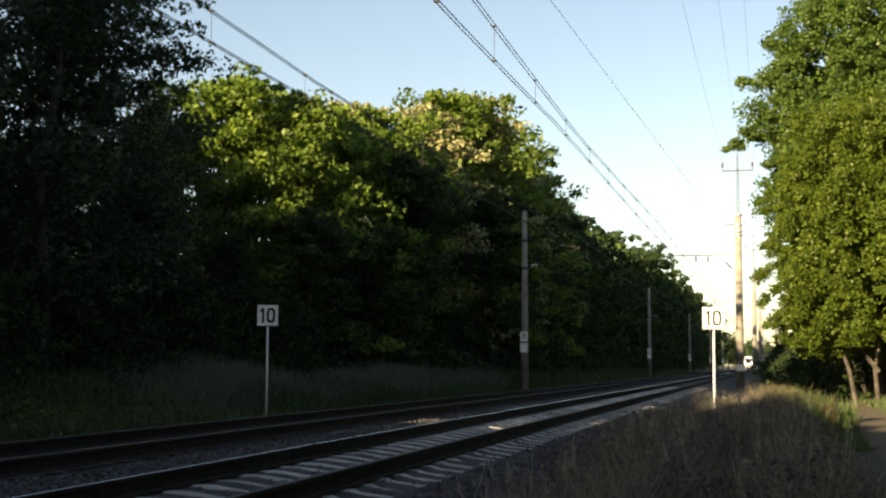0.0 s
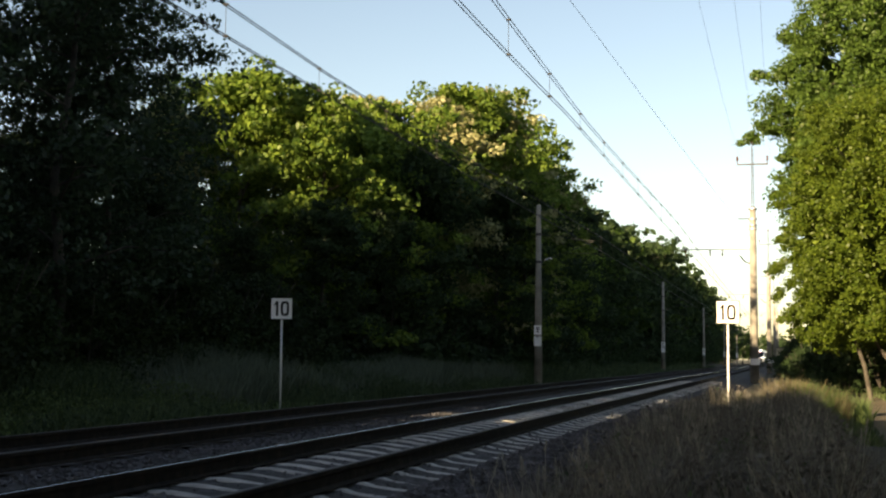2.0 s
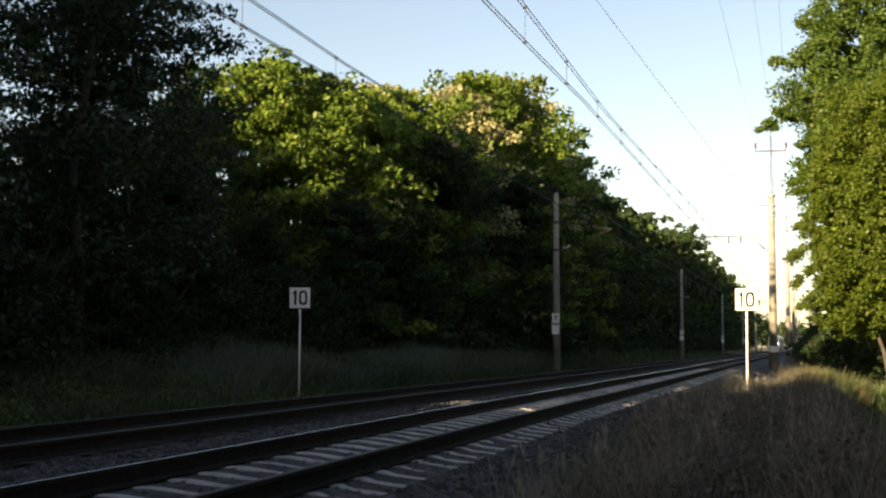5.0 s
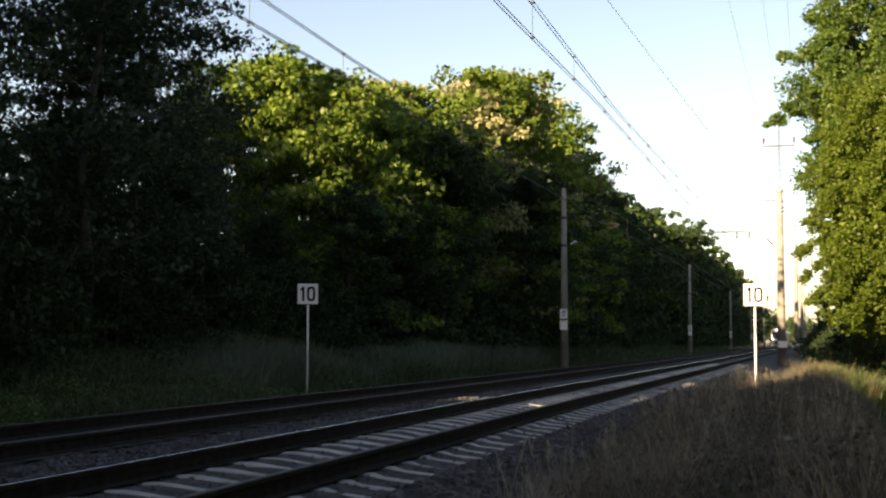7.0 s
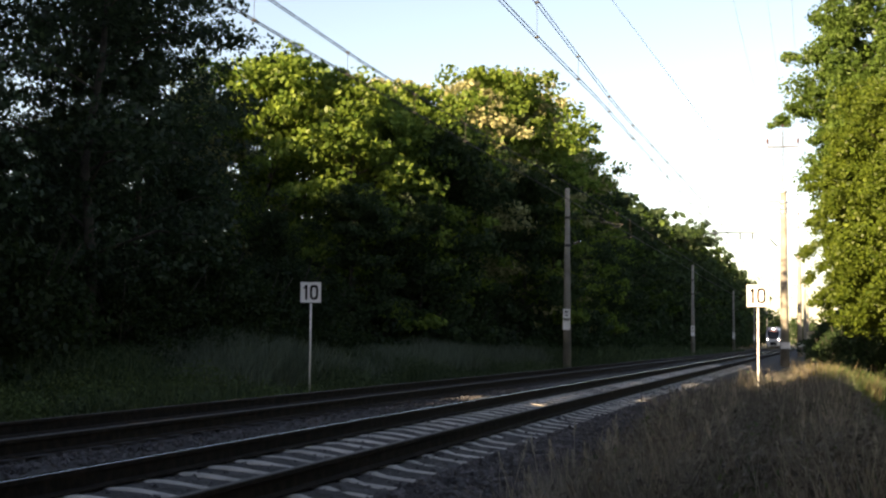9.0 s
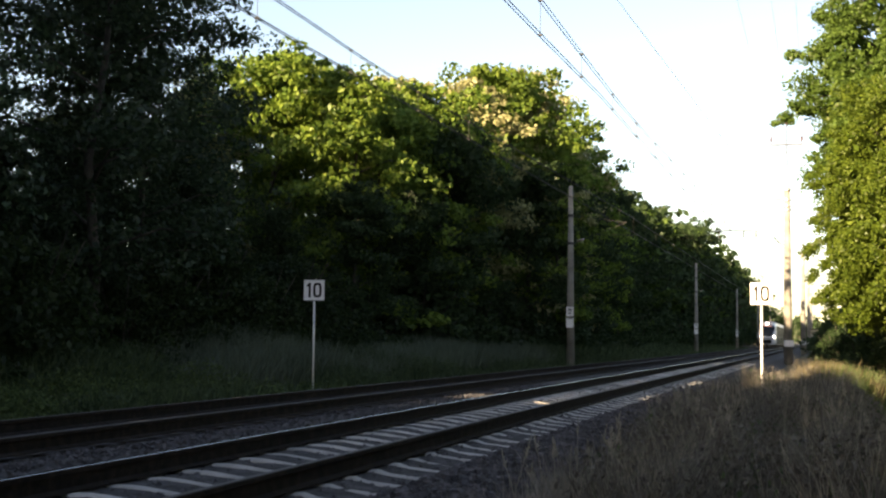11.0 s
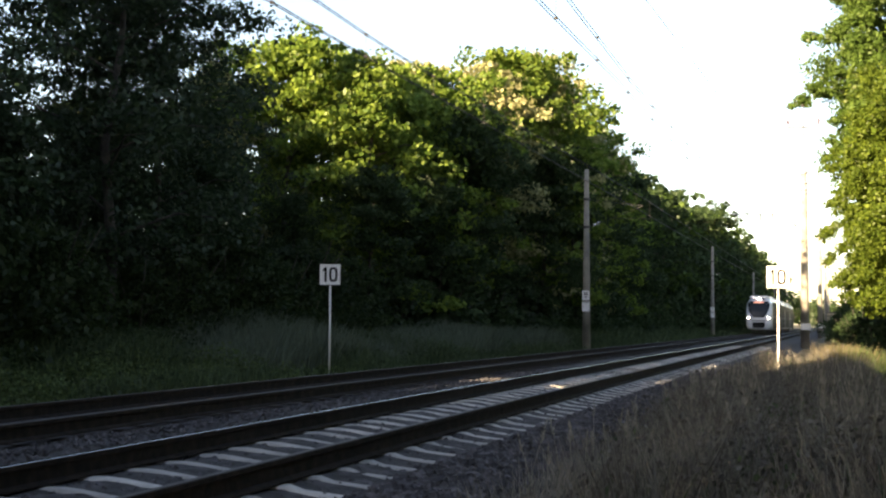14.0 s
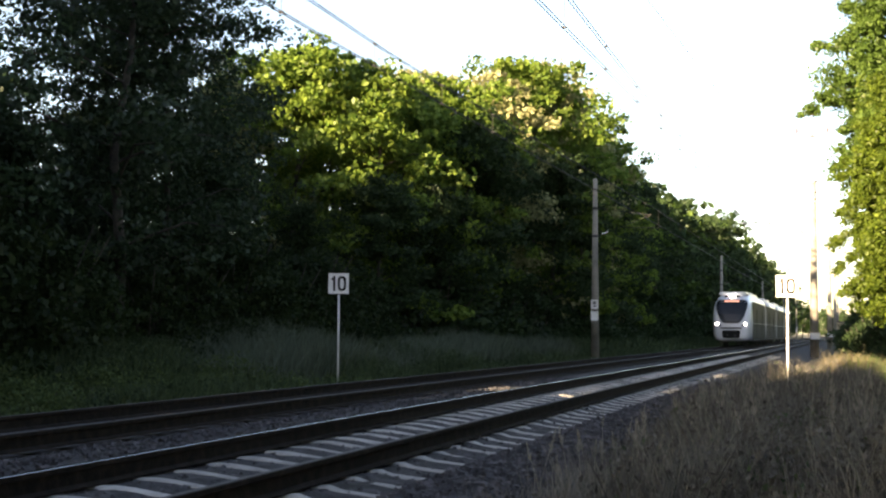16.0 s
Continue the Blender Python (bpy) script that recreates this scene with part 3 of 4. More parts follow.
def build_grass():
    rng = np.random.default_rng(5)
    rnd = random.Random(5)

    def scatter(count, u0, u1, y0, y1, h0, h1, keep):
        got = []
        while len(got) < count:
            u, y = rnd.uniform(u0, u1), y0 + (y1 - y0) * rnd.random() ** 1.25
            k = keep(u, y)
            if k > rnd.random():
                got.append((u + lat(y), y, ground_z(u, y) - 0.03, rnd.uniform(h0, h1) * (0.55 + 0.6 * k)))
        return got

    def tuft(u, y, s=0.8):
        return max(0.0, min(1.0, 0.5 + 1.3 * noise.noise(Vector((u * s, y * s * 0.6, 9.0)))))

    # dry tall weeds on the near bank
    def bank(u, y):
        edge = -2.3 + 0.35 * noise.noise(Vector((y * 0.4, 2, 2)))
        return tuft(u, y) * max(0, min(1, (u - edge) / 0.5)) * max(0, min(1, (1.25 - u) / 0.5))
    blades("dry_grass", scatter(22000, -2.6, 1.7, 7.5, 36, 0.3, 0.85, bank), DRY, rng, "tall dry brownish grass and weeds on the bank", 0.006)
    blades("straw_grass", scatter(4600, -2.5, 1.5, 7.5, 34, 0.55, 1.1, lambda u, y: bank(u, y) * tuft(u + 7, y, 1.7) ** 2), STRAW, rng, "pale straw blades standing above the dry grass", 0.004)
    blades("weeds", scatter(2600, -2.4, 1.7, 7.5, 36, 0.25, 0.7, bank), GRASS, rng, "dull green weeds among the dry grass", 0.01, "weeds")
    blades("pale_grass", scatter(3000, -2.0, 0.2, 7.6, 12.0, 0.35, 0.78, lambda u, y: tuft(u, y, 1.9) ** 2), STRAW, rng, "pale withered grass at the foot of the bank", 0.003)
    # lit clump behind the near sign
    blades("tall_grass", scatter(7000, -0.15, 1.6, 29.8, 36, 0.4, 0.82, lambda u, y: tuft(u, y, 1.1)), TAN, rng, "sunlit tuft of tall dry grass by the sign", 0.009)
    blades("green_tuft", scatter(4200, 0.4, 2.1, 29.5, 35, 0.4, 0.85, lambda u, y: tuft(u + 4, y, 1.3)), NETTLE, rng, "green weeds in the sunlit tuft", 0.014)
    blades("grass_plumes", scatter(420, -0.1, 1.7, 30, 35.5, 0.62, 0.95, lambda u, y: tuft(u + 2, y, 2.2) ** 2), TAN, rng, "tall tan plumes above the sunlit tuft", 0.016)
    # verge beyond the far track
    def verge(u, y):
        return tuft(u, y, 0.45) * max(0, min(1, (-9.55 - u) / 0.5))
    blades("verge_grass", scatter(52000, -15.5, -9.55, 10, 75, 0.3, 0.85, verge), GRASS, rng, "rank green grass between far track and wood", 0.018)
    blades("verge_grass", scatter(10000, -15.5, -10.0, 75, 200, 0.4, 0.9, verge), GRASS, rng, "rank green grass along the wood's edge", 0.05)
    blades("tall_verge_grass", scatter(20000, -15.0, -11.6, 25, 60, 0.7, 1.25, lambda u, y: tuft(u, y, 0.3)), REED, rng, "pale tall grass before the wood", 0.016)
    blades("path_grass", scatter(22000, 3.6, 9, 25, 70, 0.1, 0.3, lambda u, y: tuft(u, y)) + scatter(3500, 1.1, 2.1, 24, 60, 0.1, 0.25, lambda u, y: tuft(u, y, 1.5)), NETTLE, rng, "short green grass beside the path under trees", 0.016)
    # broad-leaved weeds between the blades
    def weeds(name, count, u0, u1, y0, y1, lo, hi, keep, mat, leaf, per, label):
        spots = scatter(count, u0, u1, y0, y1, lo, hi, keep)
        me = crown_mesh(name, mat, [(Vector((x, y, z + 0.6 * h)), 0.16 + 0.32 * h) for x, y, z, h in spots], per, leaf, rng, 0.9)
        tagged(put(name, me), label, "weeds", kind="stuff")
    weeds("bank_weeds", 2600, -2.3, 1.6, 8, 36, 0.15, 0.75, bank, DRY, 0.05, 40, "withered broad-leaved weeds on the bank")
    weeds("green_bank_weeds", 420, -2.1, 2.0, 8, 37, 0.15, 0.65, bank, GRASS, 0.06, 34, "dull green nettles on the bank")
    weeds("verge_weeds", 2400, -15.0, -10.0, 10, 75, 0.2, 0.8, verge, GRASS, 0.09, 34, "green nettles and weeds on the verge")
    weeds("verge_nettles", 1500, -13.2, -9.9, 10, 32, 0.25, 0.75, lambda u, y: tuft(u, y, 0.8) ** 2, NETTLE, 0.07, 34, "yellowish green nettles beside the far track")
    # seed heads that stand out
    for i in range(150):
        y = rnd.uniform(8.5, 24)
        u = rnd.uniform(-2.1, 0.9)
        h = rnd.uniform(0.6, 0.95)
        x, z = u + lat(y), ground_z(u, y)
        lx, ly = rnd.uniform(-0.2, 0.2), rnd.uniform(-0.15, 0.15)
        stalk = empty("grass_stalk", "single dry grass stalk with a feathery seed head", "grass", pose(x, y, z - 0.02), "seed stalks on the bank")
        bm = bmesh.new()
        tube(bm, (0, 0, 0), (lx * 0.5, ly * 0.5, h * 0.6), 0.006, 0.004, 5)
        tube(bm, (lx * 0.5, ly * 0.5, h * 0.6), (lx, ly, h), 0.003, 0.002, 5)
        part("stem", bm, STRAW, stalk, "thin straw stem")
        bm = bmesh.new()
        for k in range(26):
            q = k / 26
            c = Vector((lx, ly, h)) * (0.82 + 0.2 * q)
            w = rnd.uniform(0, 6.28)
            d = Vector((math.cos(w), math.sin(w), 1.3)) * 0.034 * (1.15 - q)
            a, b, e = (bm.verts.new(c + o) for o in (Vector((0.005, 0, 0)), Vector((-0.005, 0.004, 0)), d))
            bm.faces.new((a, b, e))
        part("seed_head", bm, STRAW, stalk, "feathery straw seed head")


def build_stones():
    """Loose crushed stone on the near shoulder and between the rails, where it shows."""
    rng = np.random.default_rng(8)
    cube = np.array([(-1, -1, -1), (1, -1, -1), (1, 1, -1), (-1, 1, -1), (-1, -1, 1), (1, -1, 1), (1, 1, 1), (-1, 1, 1)]) * 0.5
    quads = np.array([(0, 3, 2, 1), (4, 5, 6, 7), (0, 1, 5, 4), (1, 2, 6, 5), (2, 3, 7, 6), (3, 0, 4, 7)])
    vs, fs, k = [], [], 0
    for i in range(22000):
        y = 7 + 26 * rng.random() ** 1.7
        u = rng.uniform(-3.1, -1.55) if i % 5 < 3 else rng.uniform(-7.1, -3.1)
        r = rng.uniform(0.028, 0.065) if u > -3.1 else rng.uniform(0.025, 0.05)
        c = cube * rng.uniform(0.6, 1.15, 3) + rng.normal(0, 0.14, (8, 3))
        q = Euler(tuple(rng.uniform(0, 6.28, 3))).to_matrix()
        c = (np.array(q) @ c.T).T * r + np.array((u + lat(y), y, interp(u, BED) + (0.002 if u > -3.1 else 0.006 if u < -5.9 else -0.02)))
        vs.append(c)
        fs.append(quads + 8 * k)
        k += 1
    v, f = np.concatenate(vs), np.concatenate(fs)
    tagged(put("ballast_stones", mesh_from("ballast_stones", v.tolist(), f.tolist(), STONE)), "loose grey crushed stones of the track bed", "stones", kind="stuff")


# ---- train ----
TRAIN_WHITE = material("train_white", [(0.68, 0.68, 0.7), (0.76, 0.76, 0.78)], 1.0, 0.3, bump=0.02, coat=0.3)
# Dark side colour stands in for shade and mirrored trees on the sides.
TRAIN_SIDE = material("train_side", [(0.03, 0.03, 0.023), (0.055, 0.055, 0.042)], 0.8, 0.6, bump=0.02, spec=0.12)
TRAIN_GLASS = material("train_glass", [(0.012, 0.014, 0.018), (0.02, 0.022, 0.026)], 1.0, 0.08, bump=0, spec=0.3)
TRAIN_SIDEGLASS = material("train_side_glass", [(0.015, 0.016, 0.016), (0.025, 0.026, 0.026)], 1.0, 0.4, bump=0, spec=0.04)
TRAIN_BLACK = material("train_black", [(0.006, 0.006, 0.007), (0.013, 0.013, 0.013)], 3, 0.6, bump=0.05, spec=0.2)
HEADLIGHT = emitter("headlight_glow", (1.0, 0.93, 0.9), 14)
AMBER = emitter("display_amber", (1.0, 0.45, 0.32), 0.22)


def ring_section(y, w, z0, z1, crown, n=28):
    """Cross-section of the body at y: superellipse of width w between z0 and z1; crown: how round."""
    pts = []
    for i in range(n):
        a = 2 * math.pi * (i + 0.5) / n
        c, s = math.cos(a), math.sin(a)
        e = crown if s > 0 else crown * 0.6
        x = math.copysign(abs(c) ** e, c) * w / 2
        z = (z0 + z1) / 2 + math.copysign(abs(s) ** e, s) * (z1 - z0) / 2
        pts.append((x, y, z))
    return pts


def loft(rings, mat, name):
    n = len(rings[0])
    verts = [p for r in rings for p in r]
    faces = [(i * n + j, i * n + (j + 1) % n, (i + 1) * n + (j + 1) % n, (i + 1) * n + j) for i in range(len(rings) - 1) for j in range(n)]
    faces += [tuple(range(n))[::-1], tuple(range(len(verts) - n, len(verts)))]
    return mesh_from(name, verts, faces, mat, True)


NOSE = [(0.0, 1.3, 0.6, 1.5), (0.05, 1.9, 0.5, 1.8), (0.15, 2.3, 0.44, 2.2), (0.3, 2.52, 0.4, 2.6), (0.5, 2.66, 0.38, 2.95), (0.8, 2.76, 0.38, 3.35), (1.15, 2.8, 0.38, 3.68), (1.6, 2.82, 0.38, 3.88), (2.3, 2.84, 0.38, 3.98), (3.2, 2.84, 0.38, 4.0)]
ROUND = 0.62


def nose_y(x, z):
    """How far back the front's surface lies at (x, z)."""
    y = 0.0
    while y < 2.2:
        w, z0, z1 = (interp(y, [(n[0], n[k]) for n in NOSE]) for k in (1, 2, 3))
        e = ROUND if z > (z0 + z1) / 2 else ROUND * 0.6
        if z0 < z < z1 and abs(2 * x / w) ** (2 / e) + abs((2 * z - z0 - z1) / (z1 - z0)) ** (2 / e) <= 1:
            return y
        y += 0.005
    return y


def front_panel(name, outline, mat, parent, label, lift=0.03, depth=0.12):
    """A panel that follows the front: outline rows are (z, half width); it stands lift proud."""
    bm = bmesh.new()
    cols, rows = 25, []
    for back in (0, 1):
        for z, hw in outline:
            row = []
            for i in range(cols):
                q = -1 + 2 * i / (cols - 1)
                x = q * hw
                y = nose_y(x, z) - lift + back * depth
                row.append(bm.verts.new((x, y, z)))
            rows.append(row)
    m = len(outline)
    for off in (0, m):
        for r in range(m - 1):
            for i in range(cols - 1):
                bm.faces.new((rows[off + r][i], rows[off + r][i + 1], rows[off + r + 1][i + 1], rows[off + r + 1][i]))
    for r in range(m - 1):
        for i in (0, cols - 1):
            bm.faces.new((rows[r][i], rows[r + 1][i], rows[m + r + 1][i], rows[m + r][i]))
    for r in (0, m - 1):
        for i in range(cols - 1):
            bm.faces.new((rows[r][i], rows[r][i + 1], rows[m + r][i + 1], rows[m + r][i]))
    return part(name, bm, mat, parent, label, False)


def make_train():
    """A four-car electric multiple unit; its nose is at y = 0 and it faces -y; rail head at z = 0."""
    tr = empty("train", "white and grey electric multiple unit train with lit headlamps", "train")
    # front
    rings = [ring_section(y, w, z0, z1, ROUND) for y, w, z0, z1 in NOSE] + [ring_section(4.4, 2.84, 0.38, 4.0, 0.36), ring_section(18.4, 2.84, 0.38, 4.0, 0.36)]
    cab = put("cab_car", loft(rings, TRAIN_WHITE, "cab_car"), tr, "white driving car body with a rounded nose")
    front_panel("windscreen", [(1.74, 0.5), (1.8, 0.64), (2.0, 0.8), (2.4, 1.0), (2.8, 1.12), (3.1, 1.16), (3.34, 1.14)], TRAIN_GLASS, cab, "large dark tinted windscreen", 0.06, 0.3)
    front_panel("front_trim", [(3.35, 1.12), (3.42, 1.06), (3.52, 0.96)], TRAIN_BLACK, cab, "dark strip above the windscreen", 0.065, 0.3)
    front_panel("destination_display", [(3.35, 0.56), (3.41, 0.55), (3.46, 0.54)], AMBER, cab, "amber lit destination display", 0.085, 0.2)
    front_panel("bumper_grille", [(0.62, 0.52), (0.68, 0.62), (1.0, 0.66), (1.16, 0.66), (1.2, 0.6)], TRAIN_BLACK, cab, "black front coupler opening", 0.04, 0.3)
    front_panel("front_stripe", [(1.33, 0.75), (1.42, 0.8)], TRAIN_SIDE, cab, "grey stripe below the lamps", 0.03, 0.3)
    front_panel("logo_plate", [(1.84, 0.34), (1.89, 0.34)], TRAIN_SIDE, cab, "small pale plate", 0.06, 0.1)
    for x in (-0.28, 0.28):
        bm = bmesh.new()
        tube(bm, (x, -0.1, 0.85), (x, 0.1, 0.85), 0.06, 0.06, 10)
        part("coupler_horn", bm, DARKSTEEL, cab, "dark steel coupler part")
    for x in (-1.03, 1.03):
        bm = bmesh.new()
        made = bmesh.ops.create_uvsphere(bm, u_segments=16, v_segments=10, radius=0.095)["verts"]
        bmesh.ops.scale(bm, vec=(1.15, 0.7, 0.95), verts=made)
        bmesh.ops.translate(bm, vec=(x, nose_y(abs(x), 1.68) + 0.02, 1.68), verts=made)
        part("headlamp", bm, HEADLIGHT, cab, "bright white headlamp", True)
        bm = bmesh.new()
        box(bm, x * 0.8, nose_y(abs(x) * 0.8, 1.58) + 0.02, 1.58, 0.2, 0.1, 0.1, 0.02)
        part("marker_lamp", bm, TRAIN_BLACK, cab, "small dark marker lamp")
    bm = bmesh.new()
    box(bm, 0, nose_y(0, 3.72) + 0.1, 3.74, 0.26, 0.3, 0.2, 0.06)
    part("top_lamp", bm, HEADLIGHT, cab, "bright white top headlamp")
    for x in (-0.45, 0.45):
        bm = bmesh.new()
        box(bm, x, nose_y(0, 3.7) + 0.16, 3.74, 0.3, 0.3, 0.2, 0.05)
        part("lamp_recess", bm, TRAIN_BLACK, cab, "dark recess beside the top lamp")
    bm = bmesh.new()
    box(bm, 0, 3.1, 3.98, 2.1, 3.2, 0.3, 0.12)
    part("roof_fairing", bm, TRAIN_WHITE, cab, "white roof fairing")
    cars = [cab]
    for i in range(1, 4):
        y0 = 18.4 + 0.8 + (i - 1) * 17.6
        bm = bmesh.new()
        box(bm, 0, y0 - 0.4, 2.1, 2.4, 0.9, 3.1, 0.05)
        part("gangway", bm, TRAIN_BLACK, tr, "dark corrugated gangway")
        car = put("car", loft([ring_section(y, 2.84, 0.38, 4.0, 0.36) for y in (y0, y0 + 8, y0 + 16.8)], TRAIN_WHITE, "car"), tr, "white car body")
        cars.append(car)
    spans = [(2.4, 18.2)] + [(19.4 + (i - 1) * 17.6, 35.8 + (i - 1) * 17.6) for i in range(1, 4)]
    for car, (a, b) in zip(cars, spans):
        for sx in (-1, 1):
            bm = bmesh.new()
            # Band is taller than the windows to keep the side dark.
            box(bm, sx * 1.412, (a + b) / 2, 2.6, 0.03, b - a - 0.1, 1.62, 0.01)
            part("window_band", bm, TRAIN_SIDEGLASS, car, "dark window band")
            bm = bmesh.new()
            box(bm, sx * 1.412, (a + b) / 2, 1.12, 0.028, b - a, 1.28, 0.01)
            part("side_panel", bm, TRAIN_SIDE, car, "lower side panel, colour darkened for the unlit side")
            for k in (0.3, 0.72):
                y = a + (b - a) * k
                bm = bmesh.new()
                box(bm, sx * 1.425, y, 1.75, 0.03, 1.4, 2.25, 0.01)
                door = part("door", bm, TRAIN_SIDE, car, "sliding door, colour darkened for the unlit side")
                for d in (-0.33, 0.33):
                    bm = bmesh.new()
                    box(bm, sx * 1.438, y + d, 2.15, 0.02, 0.45, 1.2, 0.02)
                    part("door_window", bm, TRAIN_SIDEGLASS, door, "dark door window")
        bm = bmesh.new()
        box(bm, 0, (a + b) / 2 + 0.6, 4.05, 1.9, (b - a) * 0.55, 0.3, 0.06)
        part("roof_unit", bm, TRAIN_WHITE, car, "white roof equipment box")
        for y in (a + 2.2, b - 2.2):
            bm = bmesh.new()
            box(bm, 0, y, 0.5, 2.2, 2.6, 0.25, 0.04)
            bogie = part("bogie", bm, TRAIN_BLACK, tr, "dark bogie")
            for dy in (-1.0, 1.0):
                for sx in (-0.75, 0.75):
                    bm = bmesh.new()
                    tube(bm, (sx - 0.06, y + dy, 0.42), (sx + 0.06, y + dy, 0.42), 0.42, 0.42, 20)
                    part("wheel", bm, DARKSTEEL, bogie, "steel wheel")
    return tr


def train_pose(y):
    """Pose of the train whose nose is at y on the far track, lined up with the rails."""
    q = y + 35
    turn = -math.degrees(math.atan2(lat(q) - lat(y), q - y))
    return pose(XF + lat(y), y, 0.0, 0, 0, turn)


# ---- putting the place together ----
build_masts()
tower = make_tower(0.27, 88.5)
for i, y in enumerate((150.5, 213, 276)):
    copy_thing(tower, pose(XN + 2.85 + lat(y), y, -0.4))
catenary("near_overhead_line", XN, [(-5, 6.2), (18, 6.3), (29, 6.5), (60, 6.45), (400, 6.3)], [(-5, 7.3), (20, 7.06), (33, 6.82), (60, 7.2), (95, 6.9), (400, 7.0)], 0.07, "twin contact wires and messenger above the near track")
catenary("far_overhead_line", XF, [(-5, 5.9), (20, 5.86), (59, 5.95), (400, 5.9)], [(-5, 6.5), (18, 6.36), (24, 6.25), (59, 6.6), (400, 6.5)], 0.06, "contact wires and messenger above the far track")
sag_wire("feeder_wire", (-6.4, -10, 9.2), (0.3, 88.5, 8.9), 0.2, 0.006, "thin dark feeder wire running to the mast")
for dx, z in ((-0.98, 14.5), (0.98, 14.5), (0.0, 15.8)):
    sag_wire("power_wire", (-1.6 + dx, -5, z - 0.6), (0.45 + dx, 88.5, z), 1.4, 0.0045, "thin power wire high beside the line")

sign = make_sign("white speed sign with black 10 in shade, far track")
sign.matrix_basis = pose(-10.55, 28.45, 2.07, 0, 0, 14)
near_sign = copy_thing(sign, pose(-0.47, 29.3, 2.02, 0, 0, 0))
tagged(near_sign, "sunlit white speed sign with black 10, near track")

# the wood beyond the far track: kinds of tree, then its edge and depth
HEIGHTS = (12.0, 12.5, 11.0, 13.0)
edge_kinds = [
    make_tree(11, 12.0, 3.6, 0.14, LEAF, 260, 56, 0.24, "leafy green locust tree at the wood's edge"),
    make_tree(12, 12.5, 3.9, 0.16, LEAF, 280, 56, 0.24, "tall green broadleaf tree at the wood's edge"),
    make_tree(13, 11.0, 3.4, 0.10, LEAF_SHADE_DARK, 250, 56, 0.23, "dense tree at the wood's edge, leaf colour darkened for shade"),
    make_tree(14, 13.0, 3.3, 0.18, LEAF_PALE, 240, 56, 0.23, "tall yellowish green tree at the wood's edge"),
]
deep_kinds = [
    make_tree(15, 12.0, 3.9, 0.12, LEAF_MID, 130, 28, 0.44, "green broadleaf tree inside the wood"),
    make_tree(16, 12.5, 4.2, 0.1, LEAF_SHADE_DARK, 130, 28, 0.46, "broadleaf tree inside the wood, leaf colour darkened for shade"),
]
deep_fine = make_tree(19, 12.5, 4.2, 0.1, LEAF_SHADE_DEEP, 300, 60, 0.2, "broadleaf tree in the wood's shaded corner, shade put into its leaf colour")
far_kind = make_tree(17, 12.2, 4.1, 0.1, LEAF_SHADE_DARK, 110, 12, 0.75, "distant broadleaf tree along the line in shade-dark leaves")
# Only planted out of view, to block sun and sky.
light_blocker = make_tree(18, 12.2, 4.2, 0.1, LEAF_SHADE_DARK, 160, 20, 0.64, "unseen broadleaf tree added to block light")
near_dark = make_tree(21, 13.5, 4.0, 0.13, LEAF_SHADE, 405, 64, 0.15, "large shaded locust tree beside the far track, leaf colour darkened for shade", lean=0.6, boughs=22, fine=0.82, girth=0.7)
bright = make_dense_tree(31, "dense sunlit yellow-green tree beside the path", LEAF_OLIVE, (1.05, 0.4, 6.4), (4.15, 3.9, 4.65), 240, 0.125, 72,
                         [[(0, 0, -0.4), (-0.15, 0, 1.4), (0.3, 0.2, 3.2), (0.8, 0.3, 5.5)], [(-0.75, 0.1, -0.3), (-1.0, 0.1, 1.2), (-1.45, 0.2, 2.6), (-1.3, 0.3, 4.6)], [(0, 0, 1.2), (-0.5, 0.1, 1.9), (-1.0, 0.2, 3.0)]],
                         [(-3.9, 0, 7.1), (-4.0, -0.2, 5.8), (-4.3, 0.4, 4.6), (-4.1, -0.3, 3.7), (-3.9, 0.2, 2.8), (-3.0, -0.5, 2.1), (-3.5, 0.8, 2.4), (-2.4, -1.2, 2.2)], 0.1, 0.6)
tall = make_dense_tree(32, "tall dense green tree beside the path", LEAF_MID, (0.7, 0, 11.6), (4.9, 4.6, 6.6), 190, 0.16, 60,
                       [[(0, 0, -0.4), (0.1, 0, 4), (-0.1, 0.1, 8), (0.2, 0, 12)]],
                       [(-6.6, 0, 10.4), (-5.6, 0, 11.2), (-5.6, 0.5, 13.6), (-4.5, 0, 15.2), (-4.9, 0, 8.0), (-4.6, -1, 9.6)], 0.2, 1.0)
shrubs = [
    make_shrub(41, 3.2, 2.0, LEAF_SHADE_DARK, 80, 26, 0.23, "leafy shrub at the foot of the wood, leaf colour darkened for shade"),
    make_shrub(42, 2.4, 1.7, LEAF_SHADE, 75, 26, 0.21, "leafy shrub at the foot of the trees, green darkened for shade"),
]
fine_shrub = make_shrub(43, 3.2, 2.0, LEAF_SHADE_DEEP, 130, 64, 0.12, "fine-leaved shrub with deep shade put into its leaf colour")
used = set()


def plant(kind, x, y, scale, turn, sink=0.1, rise=1.0):
    m = pose(x, y, ground_z(x - lat(y), y) - sink, 0, 0, turn)
    if kind.name in used:
        kind = copy_thing(kind, m)
    else:
        used.add(kind.name)
        kind.matrix_basis = m
    kind.scale = (scale, scale, scale * rise)
    return kind


